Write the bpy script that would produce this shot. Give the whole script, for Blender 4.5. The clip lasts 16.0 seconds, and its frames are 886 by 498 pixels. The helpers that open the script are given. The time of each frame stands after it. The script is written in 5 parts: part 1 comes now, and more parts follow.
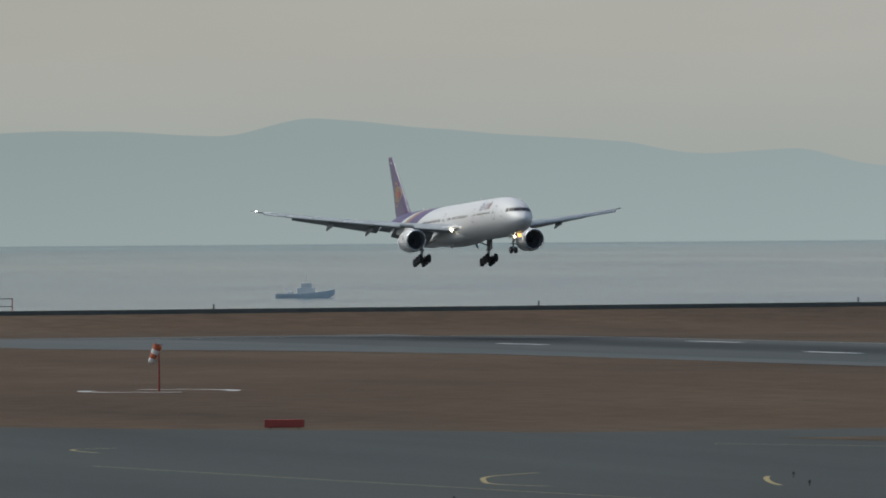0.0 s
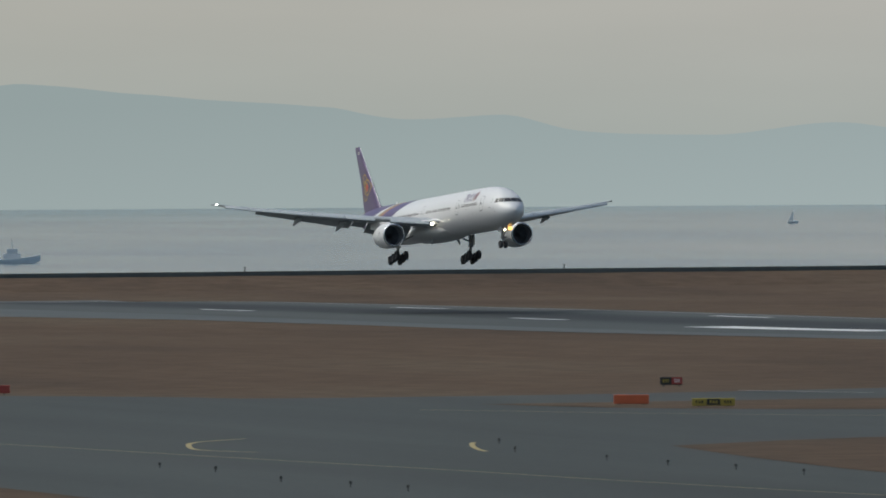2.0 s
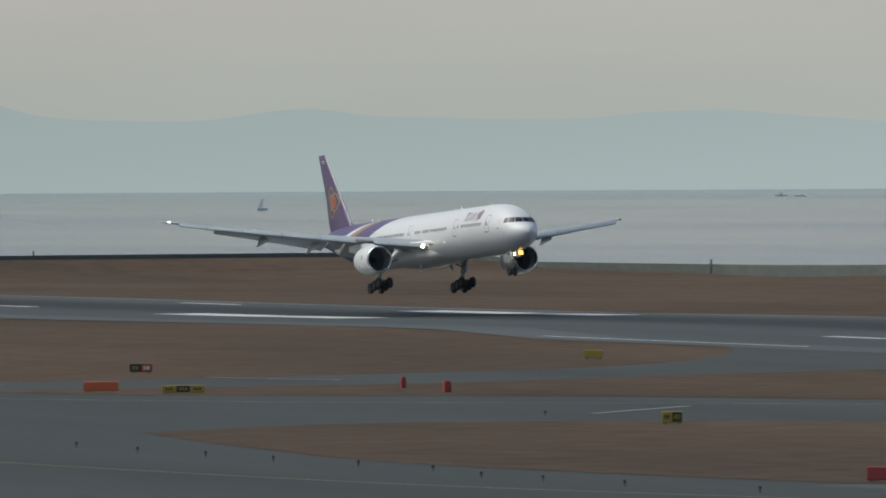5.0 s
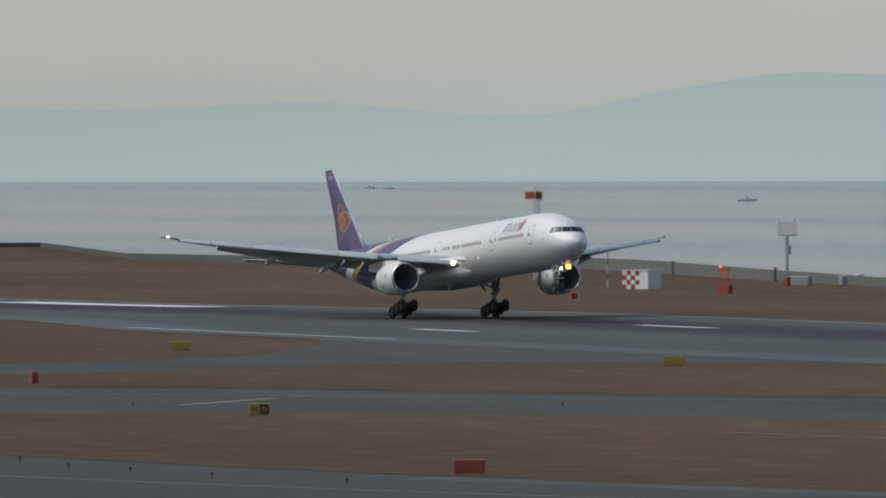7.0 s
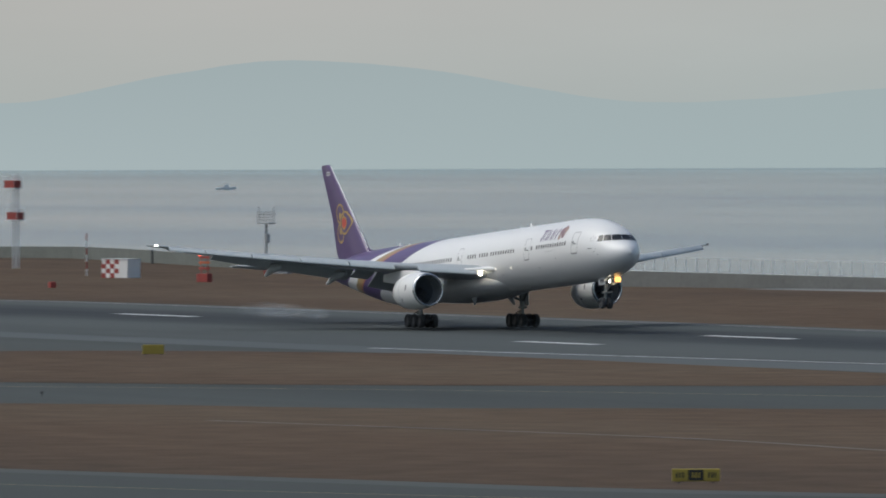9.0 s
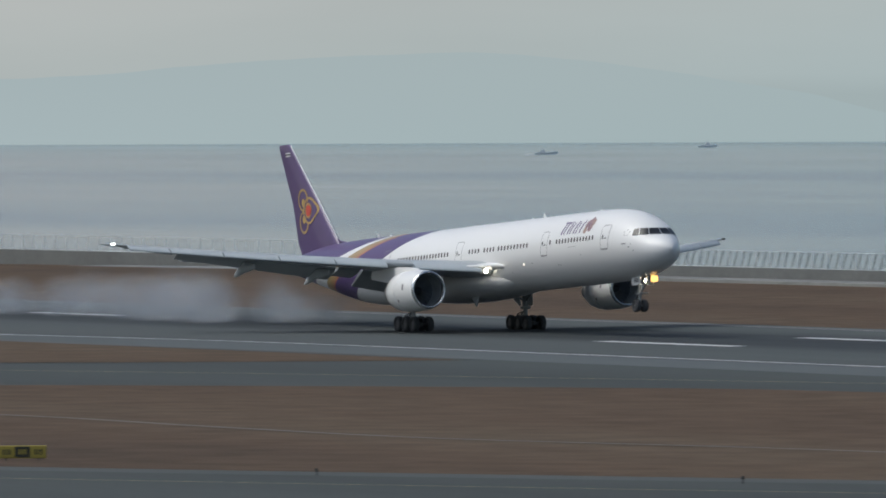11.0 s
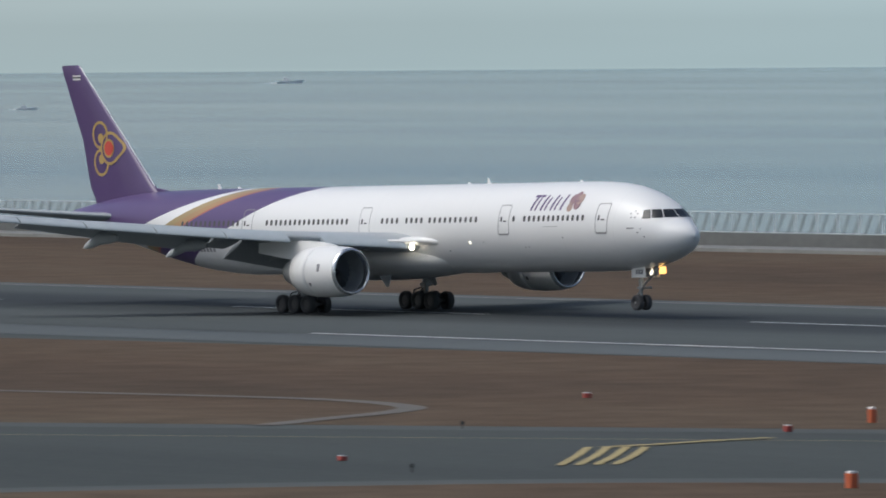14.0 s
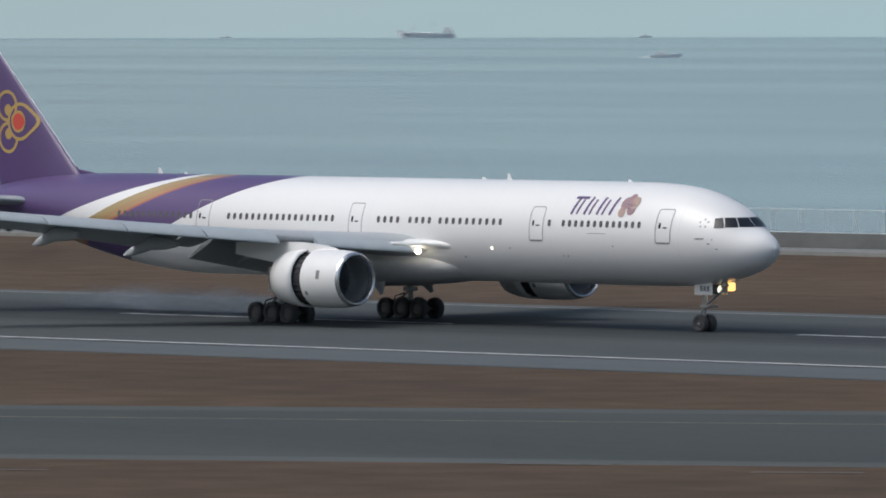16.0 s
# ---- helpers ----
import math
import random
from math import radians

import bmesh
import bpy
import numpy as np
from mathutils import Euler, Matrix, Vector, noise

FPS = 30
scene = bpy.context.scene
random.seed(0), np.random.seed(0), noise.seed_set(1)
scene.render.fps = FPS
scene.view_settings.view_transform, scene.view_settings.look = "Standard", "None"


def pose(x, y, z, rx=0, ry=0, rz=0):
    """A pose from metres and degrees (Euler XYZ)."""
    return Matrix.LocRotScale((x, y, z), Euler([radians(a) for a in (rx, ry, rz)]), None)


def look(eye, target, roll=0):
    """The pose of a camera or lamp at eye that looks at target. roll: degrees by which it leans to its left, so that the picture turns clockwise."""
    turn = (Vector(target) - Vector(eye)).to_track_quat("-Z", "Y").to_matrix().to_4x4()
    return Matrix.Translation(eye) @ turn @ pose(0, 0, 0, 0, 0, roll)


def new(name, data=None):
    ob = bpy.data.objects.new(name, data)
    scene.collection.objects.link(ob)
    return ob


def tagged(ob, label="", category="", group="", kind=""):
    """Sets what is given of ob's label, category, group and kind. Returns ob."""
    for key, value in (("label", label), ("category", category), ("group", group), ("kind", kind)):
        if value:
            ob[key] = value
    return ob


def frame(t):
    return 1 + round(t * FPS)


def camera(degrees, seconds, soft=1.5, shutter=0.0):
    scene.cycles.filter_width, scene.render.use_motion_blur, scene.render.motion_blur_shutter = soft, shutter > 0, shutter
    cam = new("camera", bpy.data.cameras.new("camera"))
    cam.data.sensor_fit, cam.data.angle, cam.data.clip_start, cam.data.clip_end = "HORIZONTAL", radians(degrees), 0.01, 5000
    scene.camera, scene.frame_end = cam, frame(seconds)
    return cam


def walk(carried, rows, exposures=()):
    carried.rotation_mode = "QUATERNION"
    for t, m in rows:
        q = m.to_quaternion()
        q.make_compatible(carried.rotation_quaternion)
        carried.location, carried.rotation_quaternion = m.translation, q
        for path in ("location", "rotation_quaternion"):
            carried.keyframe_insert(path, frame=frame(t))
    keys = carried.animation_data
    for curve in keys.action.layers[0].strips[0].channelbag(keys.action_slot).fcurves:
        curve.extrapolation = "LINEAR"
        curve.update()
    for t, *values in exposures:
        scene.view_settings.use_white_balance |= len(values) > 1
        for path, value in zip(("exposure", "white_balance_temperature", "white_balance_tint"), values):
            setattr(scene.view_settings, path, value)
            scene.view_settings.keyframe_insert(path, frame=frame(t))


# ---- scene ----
EYE = Vector((0, -437.0, 20.53))
cam = camera(4.944, 16.0, soft=1.8, shutter=0.25)


def aim(yaw, pitch, roll):
    """Camera pose from yaw (degrees from +Y, positive towards +X), pitch and roll."""
    a, b = radians(yaw), radians(pitch)
    way = Vector((math.sin(a) * math.cos(b), math.cos(a) * math.cos(b), math.sin(b)))
    return look(EYE, EYE + way * 100, roll)


CAMERA_ROWS = [
    (0, -74.3478, -0.3033, -0.445),
    (0.5, -74.0203, -0.3182, -0.267),
    (1, -73.6528, -0.3489, -0.395),
    (1.5, -73.2244, -0.4159, -0.411),
    (2, -72.7074, -0.5039, -0.359),
    (2.5, -72.2616, -0.5170, -0.274),
    (3, -71.8747, -0.5373, -0.198),
    (3.5, -71.4058, -0.5502, -0.114),
    (4, -70.8868, -0.5582, -0.272),
    (4.5, -70.3043, -0.5769, -0.341),
    (7, -67.4474, -0.6469, -0.063),
    (7.5, -66.7269, -0.6649, -0.038),
    (8, -66.0306, -0.6764, -0.112),
    (10.5, -61.8202, -0.8234, -0.160),
    (11, -60.7788, -0.8609, -0.221),
    (11.5, -59.7846, -0.8890, -0.388),
    (12, -58.7289, -0.9804, -0.538),
    (12.5, -57.4287, -1.0572, -0.503),
    (13, -55.7662, -1.1135, -0.558),
    (13.5, -54.0430, -1.1611, -0.194),
    (14, -52.6534, -1.2690, -0.407),
    (14.5, -51.1197, -1.3478, -0.280),
    (15, -49.5013, -1.3760, -0.185),
    (15.5, -47.6642, -1.4267, -0.076),
    (16, -45.8274, -1.4513, -0.094),
]
walk(cam, [(t, aim(y, p, r)) for t, y, p, r in CAMERA_ROWS],
     exposures=[(0, -0.05, 6060, 3), (4, 0.06, 6080, 2), (8, 0.06, 6010, 4), (12, 0.16, 5925, 5), (16, 0.2, 6000, 7)])

# ---- light ----
world = bpy.data.worlds.new("world")
scene.world = world
world.use_nodes = True
sky = world.node_tree.nodes.new("ShaderNodeTexSky")
sky.sky_type = "NISHITA"
sky.sun_disc = False
sky.sun_elevation = radians(57)
sky.sun_rotation = radians(205)
sky.air_density, sky.dust_density, sky.ozone_density = 1.0, 6.0, 1.0
background = world.node_tree.nodes["Background"]
background.inputs["Strength"].default_value = 0.1
world.node_tree.links.new(sky.outputs[0], background.inputs[0])
sun_data = bpy.data.lights.new("sun", "SUN")
sun_data.energy, sun_data.angle, sun_data.color = 0.95, radians(40), (1.0, 0.95, 0.88)
sun = new("sun", sun_data)
sun.matrix_world = look((0, 0, 300), (80, 175, 300 - 300))


# ---- materials ----
class Nodes:
    """Short writing for node trees."""

    def __init__(self, name):
        self.mat = bpy.data.materials.new(name)
        self.mat.use_nodes = True
        self.tree = self.mat.node_tree
        self.bsdf = self.tree.nodes["Principled BSDF"]
        self.out = self.tree.nodes["Material Output"]

    def add(self, kind, **inputs):
        n = self.tree.nodes.new("ShaderNode" + kind)
        for k, v in inputs.items():
            self.put(n.inputs[k], v)
        return n

    def put(self, socket, v):
        if isinstance(v, bpy.types.NodeSocket):
            self.tree.links.new(v, socket)
        else:
            socket.default_value = v

    def math(self, op, a, b=0.0, c=0.0):
        n = self.tree.nodes.new("ShaderNodeMath")
        n.operation = op
        for s, v in zip(n.inputs, (a, b, c)):
            self.put(s, v)
        return n.outputs[0]

    def mix(self, fac, a, b):
        n = self.tree.nodes.new("ShaderNodeMix")
        n.data_type = "RGBA"
        self.put(n.inputs[0], fac)
        self.put(n.inputs[6], a)
        self.put(n.inputs[7], b)
        return n.outputs[2]

    def ramp(self, fac, stops, constant=False):
        n = self.tree.nodes.new("ShaderNodeValToRGB")
        if constant:
            n.color_ramp.interpolation = "CONSTANT"
        el = n.color_ramp.elements
        while len(el) < len(stops):
            el.new(0.5)
        for e, (p, c) in zip(el, stops):
            e.position, e.color = p, c
        self.put(n.inputs[0], fac)
        return n.outputs[0]

    def noise(self, scale, detail=4.0, vector=None, rough=0.55):
        n = self.add("TexNoise", Scale=scale, Detail=detail, Roughness=rough)
        if vector is not None:
            self.put(n.inputs["Vector"], vector)
        return n.outputs["Fac"]

    def coords(self, stretch=None):
        c = self.add("TexCoord").outputs["Object"]
        if stretch:
            mp = self.add("Mapping", Vector=c, Scale=stretch)
            return mp.outputs[0]
        return c

    def xyz(self):
        s = self.add("SeparateXYZ", Vector=self.coords())
        return s.outputs

    def bump(self, height, strength, distance):
        b = self.add("Bump", Height=height, Strength=strength, Distance=distance)
        self.put(self.bsdf.inputs["Normal"], b.outputs[0])

    def set(self, **kw):
        for k, v in kw.items():
            self.put(self.bsdf.inputs[k.replace("_", " ")], v)
        return self.mat


def rgb(r, g, b):
    return (r, g, b, 1.0)


def plain(name, color, roughness=0.5, metallic=0.0, dirt=0.25, scale=1.5, coat=0.0):
    """A painted or moulded surface with slight mottling at two scales."""
    n = Nodes(name)
    c = n.coords()
    f = n.math("MULTIPLY", n.math("ADD", n.noise(scale, 5, c), n.noise(scale * 9, 3, c)), 0.5)
    dark = rgb(*[v * (1 - dirt) for v in color])
    col = n.ramp(f, [(0.3, dark), (0.7, rgb(*color))])
    n.bump(n.noise(scale * 20, 3, c), 0.05, 0.01)
    return n.set(Base_Color=col, Roughness=roughness, Metallic=metallic, Coat_Weight=coat)


def glow(name, color, strength):
    n = Nodes(name)
    e = n.add("Emission", Color=rgb(*color), Strength=strength)
    n.tree.links.new(e.outputs[0], n.out.inputs[0])
    return n.mat


def make_grass():
    n = Nodes("dry_grass")
    c = n.coords()
    a = n.noise(0.018, 5, n.coords((0.35, 1, 1)))
    b = n.noise(0.22, 5, c)
    d = n.noise(2.5, 3, c)
    base = n.ramp(a, [(0.3, rgb(0.070, 0.053, 0.041)), (0.5, rgb(0.099, 0.071, 0.051)), (0.7, rgb(0.114, 0.088, 0.064))])
    patch = n.ramp(b, [(0.32, rgb(0.75, 0.75, 0.72)), (0.68, rgb(1.12, 1.1, 1.06))])
    m = n.tree.nodes.new("ShaderNodeMix")
    m.data_type, m.blend_type = "RGBA", "MULTIPLY"
    n.put(m.inputs[0], 1.0), n.put(m.inputs[6], base), n.put(m.inputs[7], patch)
    n.bump(d, 0.6, 0.08)
    return n.set(Base_Color=m.outputs[2], Roughness=0.95, Specular_IOR_Level=0.1)


def make_asphalt(name, light, dark, rubber=False):
    n = Nodes(name)
    c = n.coords()
    a = n.noise(0.05, 5, n.coords((0.12, 1, 1)))
    b = n.noise(0.9, 4, c)
    col = n.ramp(n.math("ADD", n.math("MULTIPLY", a, 0.7), n.math("MULTIPLY", b, 0.3)), [(0.35, dark), (0.65, light)])
    if rubber:
        y = n.xyz()[1]
        band = n.math("SUBTRACT", 1.0, n.math("DIVIDE", n.math("ABSOLUTE", n.math("SUBTRACT", y, 1.0)), 17.0))
        streak = n.noise(0.6, 4, n.coords((0.012, 1, 1)))
        f = n.math("MULTIPLY", n.ramp(band, [(0.0, rgb(0, 0, 0)), (0.45, rgb(0.8, 0.8, 0.8)), (1.0, rgb(1, 1, 1))]), n.ramp(streak, [(0.25, rgb(0.55, 0.55, 0.55)), (0.6, rgb(1, 1, 1))]))
        col = n.mix(f, col, rgb(0.022, 0.026, 0.03))
    n.bump(n.noise(6, 3, c), 0.3, 0.02)
    return n.set(Base_Color=col, Roughness=0.82, Specular_IOR_Level=0.25)


def make_sea():
    n = Nodes("sea_water")
    c = n.coords()
    swell = n.noise(0.045, 6, n.coords((1, 0.45, 1)), 0.6)
    ripple = n.noise(0.5, 5, c)
    big = n.noise(0.0035, 4, n.coords((0.5, 1, 1)))
    h = n.math("ADD", n.math("MULTIPLY", swell, 1.0), n.math("MULTIPLY", ripple, 0.12))
    n.bump(h, 0.32, 1.1)
    col = n.ramp(big, [(0.35, rgb(0.068, 0.13, 0.185)), (0.65, rgb(0.10, 0.175, 0.23))])
    return n.set(Base_Color=col, Roughness=n.ramp(big, [(0.3, rgb(0.12, 0.12, 0.12)), (0.7, rgb(0.22, 0.22, 0.22))]), IOR=1.33)


def azimuth(n):
    """0 at yaw -77, 1 at yaw -44, seen from the camera's stand."""
    x, y, z = n.xyz()
    a = n.math("ARCTAN2", x, n.math("ADD", y, 437.0))
    return n.math("DIVIDE", n.math("ADD", a, radians(77)), radians(33)), z


def make_sky_backdrop():
    n = Nodes("hazy_sky")
    f, z = azimuth(n)
    low = n.ramp(f, [(0.0, rgb(0.36, 0.375, 0.345)), (0.35, rgb(0.385, 0.39, 0.36)), (0.6, rgb(0.37, 0.42, 0.41)), (1.0, rgb(0.37, 0.46, 0.47))])
    high = n.ramp(f, [(0.0, rgb(0.435, 0.40, 0.35)), (0.35, rgb(0.485, 0.44, 0.40)), (0.65, rgb(0.39, 0.41, 0.385)), (1.0, rgb(0.36, 0.44, 0.44))])
    g = n.math("DIVIDE", z, 90.0)
    col = n.mix(n.ramp(g, [(0.0, rgb(0, 0, 0)), (1.0, rgb(1, 1, 1))]), low, high)
    wisp = n.noise(0.0025, 4, n.coords((1, 1, 6)))
    # Sky darkened just above the horizon, imitating haze along the sea's edge.
    veil = n.ramp(n.math("DIVIDE", n.math("SUBTRACT", z, 14.0), 50.0), [(0.0, rgb(0.92, 0.92, 0.92)), (0.12, rgb(0.92, 0.92, 0.92)), (0.32, rgb(1, 1, 1))])
    e = n.add("Emission", Color=col, Strength=n.math("MULTIPLY", n.math("ADD", 0.93, n.math("MULTIPLY", wisp, 0.16)), veil))
    n.tree.links.new(e.outputs[0], n.out.inputs[0])
    return n.mat


# Self-lit hills whose colour fades to the sky's by bearing: painted haze.
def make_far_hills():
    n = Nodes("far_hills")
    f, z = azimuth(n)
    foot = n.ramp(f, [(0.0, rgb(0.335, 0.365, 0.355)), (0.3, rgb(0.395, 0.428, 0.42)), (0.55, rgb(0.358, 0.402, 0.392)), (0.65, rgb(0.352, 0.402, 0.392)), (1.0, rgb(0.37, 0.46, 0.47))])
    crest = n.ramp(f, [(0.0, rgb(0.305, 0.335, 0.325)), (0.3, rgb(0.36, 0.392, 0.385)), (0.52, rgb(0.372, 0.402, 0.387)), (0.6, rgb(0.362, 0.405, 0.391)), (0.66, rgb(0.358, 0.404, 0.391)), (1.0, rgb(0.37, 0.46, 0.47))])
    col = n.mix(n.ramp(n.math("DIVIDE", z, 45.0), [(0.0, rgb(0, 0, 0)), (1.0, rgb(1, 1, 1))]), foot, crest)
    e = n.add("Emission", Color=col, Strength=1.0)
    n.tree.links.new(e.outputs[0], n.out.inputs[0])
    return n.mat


PURPLE = rgb(0.088, 0.052, 0.158)


def make_livery():
    """White fuselage paint with the sweeping purple, gold and white bands of the tail."""
    n = Nodes("fuselage_livery")
    x, y, z = n.xyz()
    drop = n.math("SUBTRACT", 9.05, z)
    arch = n.math("MULTIPLY", n.math("EXPONENT", n.math("MULTIPLY", drop, -1.6)), 2.0)
    u = n.math("SUBTRACT", n.math("ADD", x, n.math("MULTIPLY", drop, 2.4)), arch)
    v = n.math("SUBTRACT", n.math("ADD", x, n.math("MULTIPLY", drop, 3.25)), arch)
    white = rgb(0.77, 0.77, 0.765)
    fu = n.math("DIVIDE", n.math("ADD", u, 24.8), 20.0)
    bands = n.ramp(fu, [(0.0, white), (0.545, rgb(0.36, 0.27, 0.12)), (0.60, rgb(0.38, 0.23, 0.10)), (0.655, rgb(0.38, 0.12, 0.08)), (0.675, PURPLE), (0.97, white)], True)
    tail = n.math("LESS_THAN", v, -14.7)
    col = n.mix(tail, bands, PURPLE)
    # Paint turns blotchy grey-brown towards the bottom of the fuselage.
    mottle = n.noise(0.5, 5, n.coords((0.3, 1, 1.6)))
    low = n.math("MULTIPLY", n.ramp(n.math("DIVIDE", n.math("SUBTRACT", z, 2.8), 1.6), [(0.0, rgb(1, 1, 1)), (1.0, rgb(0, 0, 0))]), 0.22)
    col = n.mix(n.math("MULTIPLY", low, mottle), col, rgb(0.2, 0.19, 0.18))
    seam = n.math("FRACT", n.math("DIVIDE", x, 5.3))
    line = n.math("MULTIPLY", n.math("LESS_THAN", seam, 0.006), 0.1)
    col = n.mix(line, col, rgb(0.25, 0.25, 0.26))
    n.bump(n.noise(0.9, 3, n.coords((0.5, 1, 1))), 0.08, 0.03)
    return n.set(Base_Color=col, Roughness=0.34, Coat_Weight=0.25, Coat_Roughness=0.18)


GRASS = make_grass()
ASPHALT = make_asphalt("taxiway_asphalt", rgb(0.064, 0.072, 0.069), rgb(0.041, 0.047, 0.046))
RUNWAY = make_asphalt("runway_asphalt", rgb(0.08, 0.089, 0.088), rgb(0.056, 0.065, 0.065), True)
MARGIN = make_asphalt("margin_asphalt", rgb(0.09, 0.099, 0.096), rgb(0.07, 0.077, 0.076))
SHOULDER = make_asphalt("shoulder_asphalt", rgb(0.105, 0.118, 0.12), rgb(0.08, 0.09, 0.093))
CONCRETE = plain("weathered_concrete", (0.22, 0.23, 0.225), 0.9, dirt=0.35, scale=0.08)
DARK_CONCRETE = plain("dark_wall_concrete", (0.27, 0.275, 0.265), 0.9, dirt=0.35, scale=0.15)
MOSSY_CONCRETE = plain("mossy_wall_concrete", (0.17, 0.185, 0.17), 0.95, dirt=0.4, scale=0.2)
WALL_CONCRETE = plain("grey_wall_concrete", (0.16, 0.165, 0.16), 0.9, dirt=0.3, scale=0.15)
MARK_WHITE = plain("white_marking_paint", (0.68, 0.7, 0.7), 0.7, dirt=0.3, scale=0.4)
PATH = plain("worn_path_concrete", (0.135, 0.125, 0.11), 0.9, dirt=0.35, scale=0.2)
MARK_YELLOW = plain("yellow_marking_paint", (0.42, 0.34, 0.15), 0.7, dirt=0.35, scale=0.4)
SEA = make_sea()
SKY = make_sky_backdrop()
HILLS = make_far_hills()
LIVERY = make_livery()
WHITE = plain("white_aircraft_paint", (0.8, 0.8, 0.79), 0.3, dirt=0.06, coat=0.3)
FIN_PURPLE = plain("purple_aircraft_paint", PURPLE[:3], 0.3, dirt=0.12, scale=0.6, coat=0.3)
PURPLE_MARK = plain("purple_decal", (0.10, 0.06, 0.17), 0.4, dirt=0.05)
GOLD = plain("gold_decal", (0.45, 0.31, 0.10), 0.4, dirt=0.1)
RED_MARK = plain("red_decal", (0.55, 0.07, 0.05), 0.4, dirt=0.1)
WING_GREY = plain("grey_wing_paint", (0.40, 0.43, 0.45), 0.38, dirt=0.14, scale=0.7)
SLAT_GREY = plain("pale_slat_paint", (0.40, 0.445, 0.475), 0.45, dirt=0.12)
SLAT_METAL = plain("bare_slat_metal", (0.55, 0.58, 0.6), 0.35, 0.6, dirt=0.15)
LIP_METAL = plain("polished_lip_metal", (0.6, 0.62, 0.64), 0.25, 0.85, dirt=0.1)
# Near-black raised slightly to stand in for haze before the aircraft.
DARK = plain("dark_bay", (0.04, 0.042, 0.047), 0.7, dirt=0.3)
DARK_METAL = plain("dark_gear_metal", (0.10, 0.10, 0.105), 0.5, 0.4, dirt=0.3)
GEAR_GREY = plain("grey_gear_paint", (0.35, 0.36, 0.36), 0.45, 0.2, dirt=0.3)
# Rubber colour likewise lifted in place of haze.
TYRE = plain("black_tyre_rubber", (0.068, 0.07, 0.075), 0.85, dirt=0.3)
RIM = plain("grey_wheel_rim", (0.09, 0.09, 0.095), 0.4, 0.6, dirt=0.3)
WINDOW = plain("dark_window", (0.03, 0.033, 0.04), 0.12, dirt=0.2)
CABIN_PANE = plain("cabin_pane", (0.13, 0.125, 0.125), 0.2, dirt=0.3)
FAN = plain("grey_fan_blade", (0.2, 0.215, 0.24), 0.5, 0.2, dirt=0.2)
PETAL = plain("mauve_petal_decal", (0.30, 0.19, 0.21), 0.4, dirt=0.15)
PETAL_PALE = plain("tan_petal_decal", (0.42, 0.30, 0.25), 0.4, dirt=0.15)
MARK_WORN = plain("worn_white_marking", (0.36, 0.37, 0.37), 0.8, dirt=0.5, scale=0.2)
COCKPIT = plain("cockpit_glass", (0.012, 0.015, 0.02), 0.3, dirt=0.2)
SEAM = plain("grey_seam", (0.28, 0.28, 0.29), 0.5)
LAMP_WHITE = glow("white_landing_light", (1.0, 0.84, 0.62), 12)
LAMP_AMBER = glow("warm_taxi_light", (1.0, 0.5, 0.13), 2.2)
LAMP_TIP = glow("wingtip_light", (1.0, 0.95, 0.85), 5)
LAMP_SOFT = glow("soft_marker_light", (1.0, 0.9, 0.7), 1.5)
ORANGE = plain("orange_sign_paint", (0.55, 0.13, 0.05), 0.6)
RED = plain("red_marker_paint", (0.34, 0.06, 0.05), 0.6)
YELLOW = plain("yellow_sign_paint", (0.37, 0.30, 0.05), 0.6)
BLACK = plain("black_sign_paint", (0.025, 0.028, 0.025), 0.6)
# Lightened in place of haze over the boats; masts and fence share it.
HULL_GREY = plain("haze_paled_grey", (0.74, 0.77, 0.78), 0.6, scale=0.3)
MAST_GREY = plain("grey_mast_paint", (0.36, 0.38, 0.40), 0.6, dirt=0.2)
# Darker hull colour, also lightened to stand in for haze.
HULL_HAZED = plain("haze_paled_dark_hull", (0.58, 0.63, 0.64), 0.6, scale=0.3)
FOAM = plain("white_wake_foam", (0.7, 0.75, 0.76), 0.9)


# ---- mesh helpers ----
def part(name, bm, material, parent=None, label="", smooth=False, recalc=True):
    """Links a bmesh as one mesh object under a thing or a part."""
    if recalc:
        bmesh.ops.recalc_face_normals(bm, faces=bm.faces[:])
    me = bpy.data.meshes.new(name)
    bm.to_mesh(me)
    bm.free()
    for mt in material if isinstance(material, (list, tuple)) else [material]:
        me.materials.append(mt)
    if smooth:
        me.shade_smooth()
    ob = new(name, me)
    ob.parent = parent
    if label:
        ob["label"] = label
    return ob


def thing(name, label, category, m=None, group="", kind=""):
    ob = new(name)
    if m is not None:
        ob.matrix_basis = m
    return tagged(ob, label, category, group, kind)


def box(bm, x0, x1, y0, y1, z0, z1, bevel=0.0, m=None, index=0):
    """A box with optional bevel, moved by the matrix m."""
    r = bmesh.ops.create_cube(bm, size=1.0)
    vs = r["verts"]
    for v in vs:
        v.co = Vector((x0 + (v.co.x + 0.5) * (x1 - x0), y0 + (v.co.y + 0.5) * (y1 - y0), z0 + (v.co.z + 0.5) * (z1 - z0)))
    if bevel:
        es = {e for v in vs for e in v.link_edges}
        r = bmesh.ops.bevel(bm, geom=list(es), offset=bevel, segments=2, affect="EDGES", profile=0.5)
        vs = list({v for f in r["faces"] for v in f.verts} | {v for v in vs if v.is_valid})
    if m is not None:
        for v in vs:
            v.co = m @ v.co
    if index:
        for f in {f for v in vs for f in v.link_faces}:
            f.material_index = index
    return vs


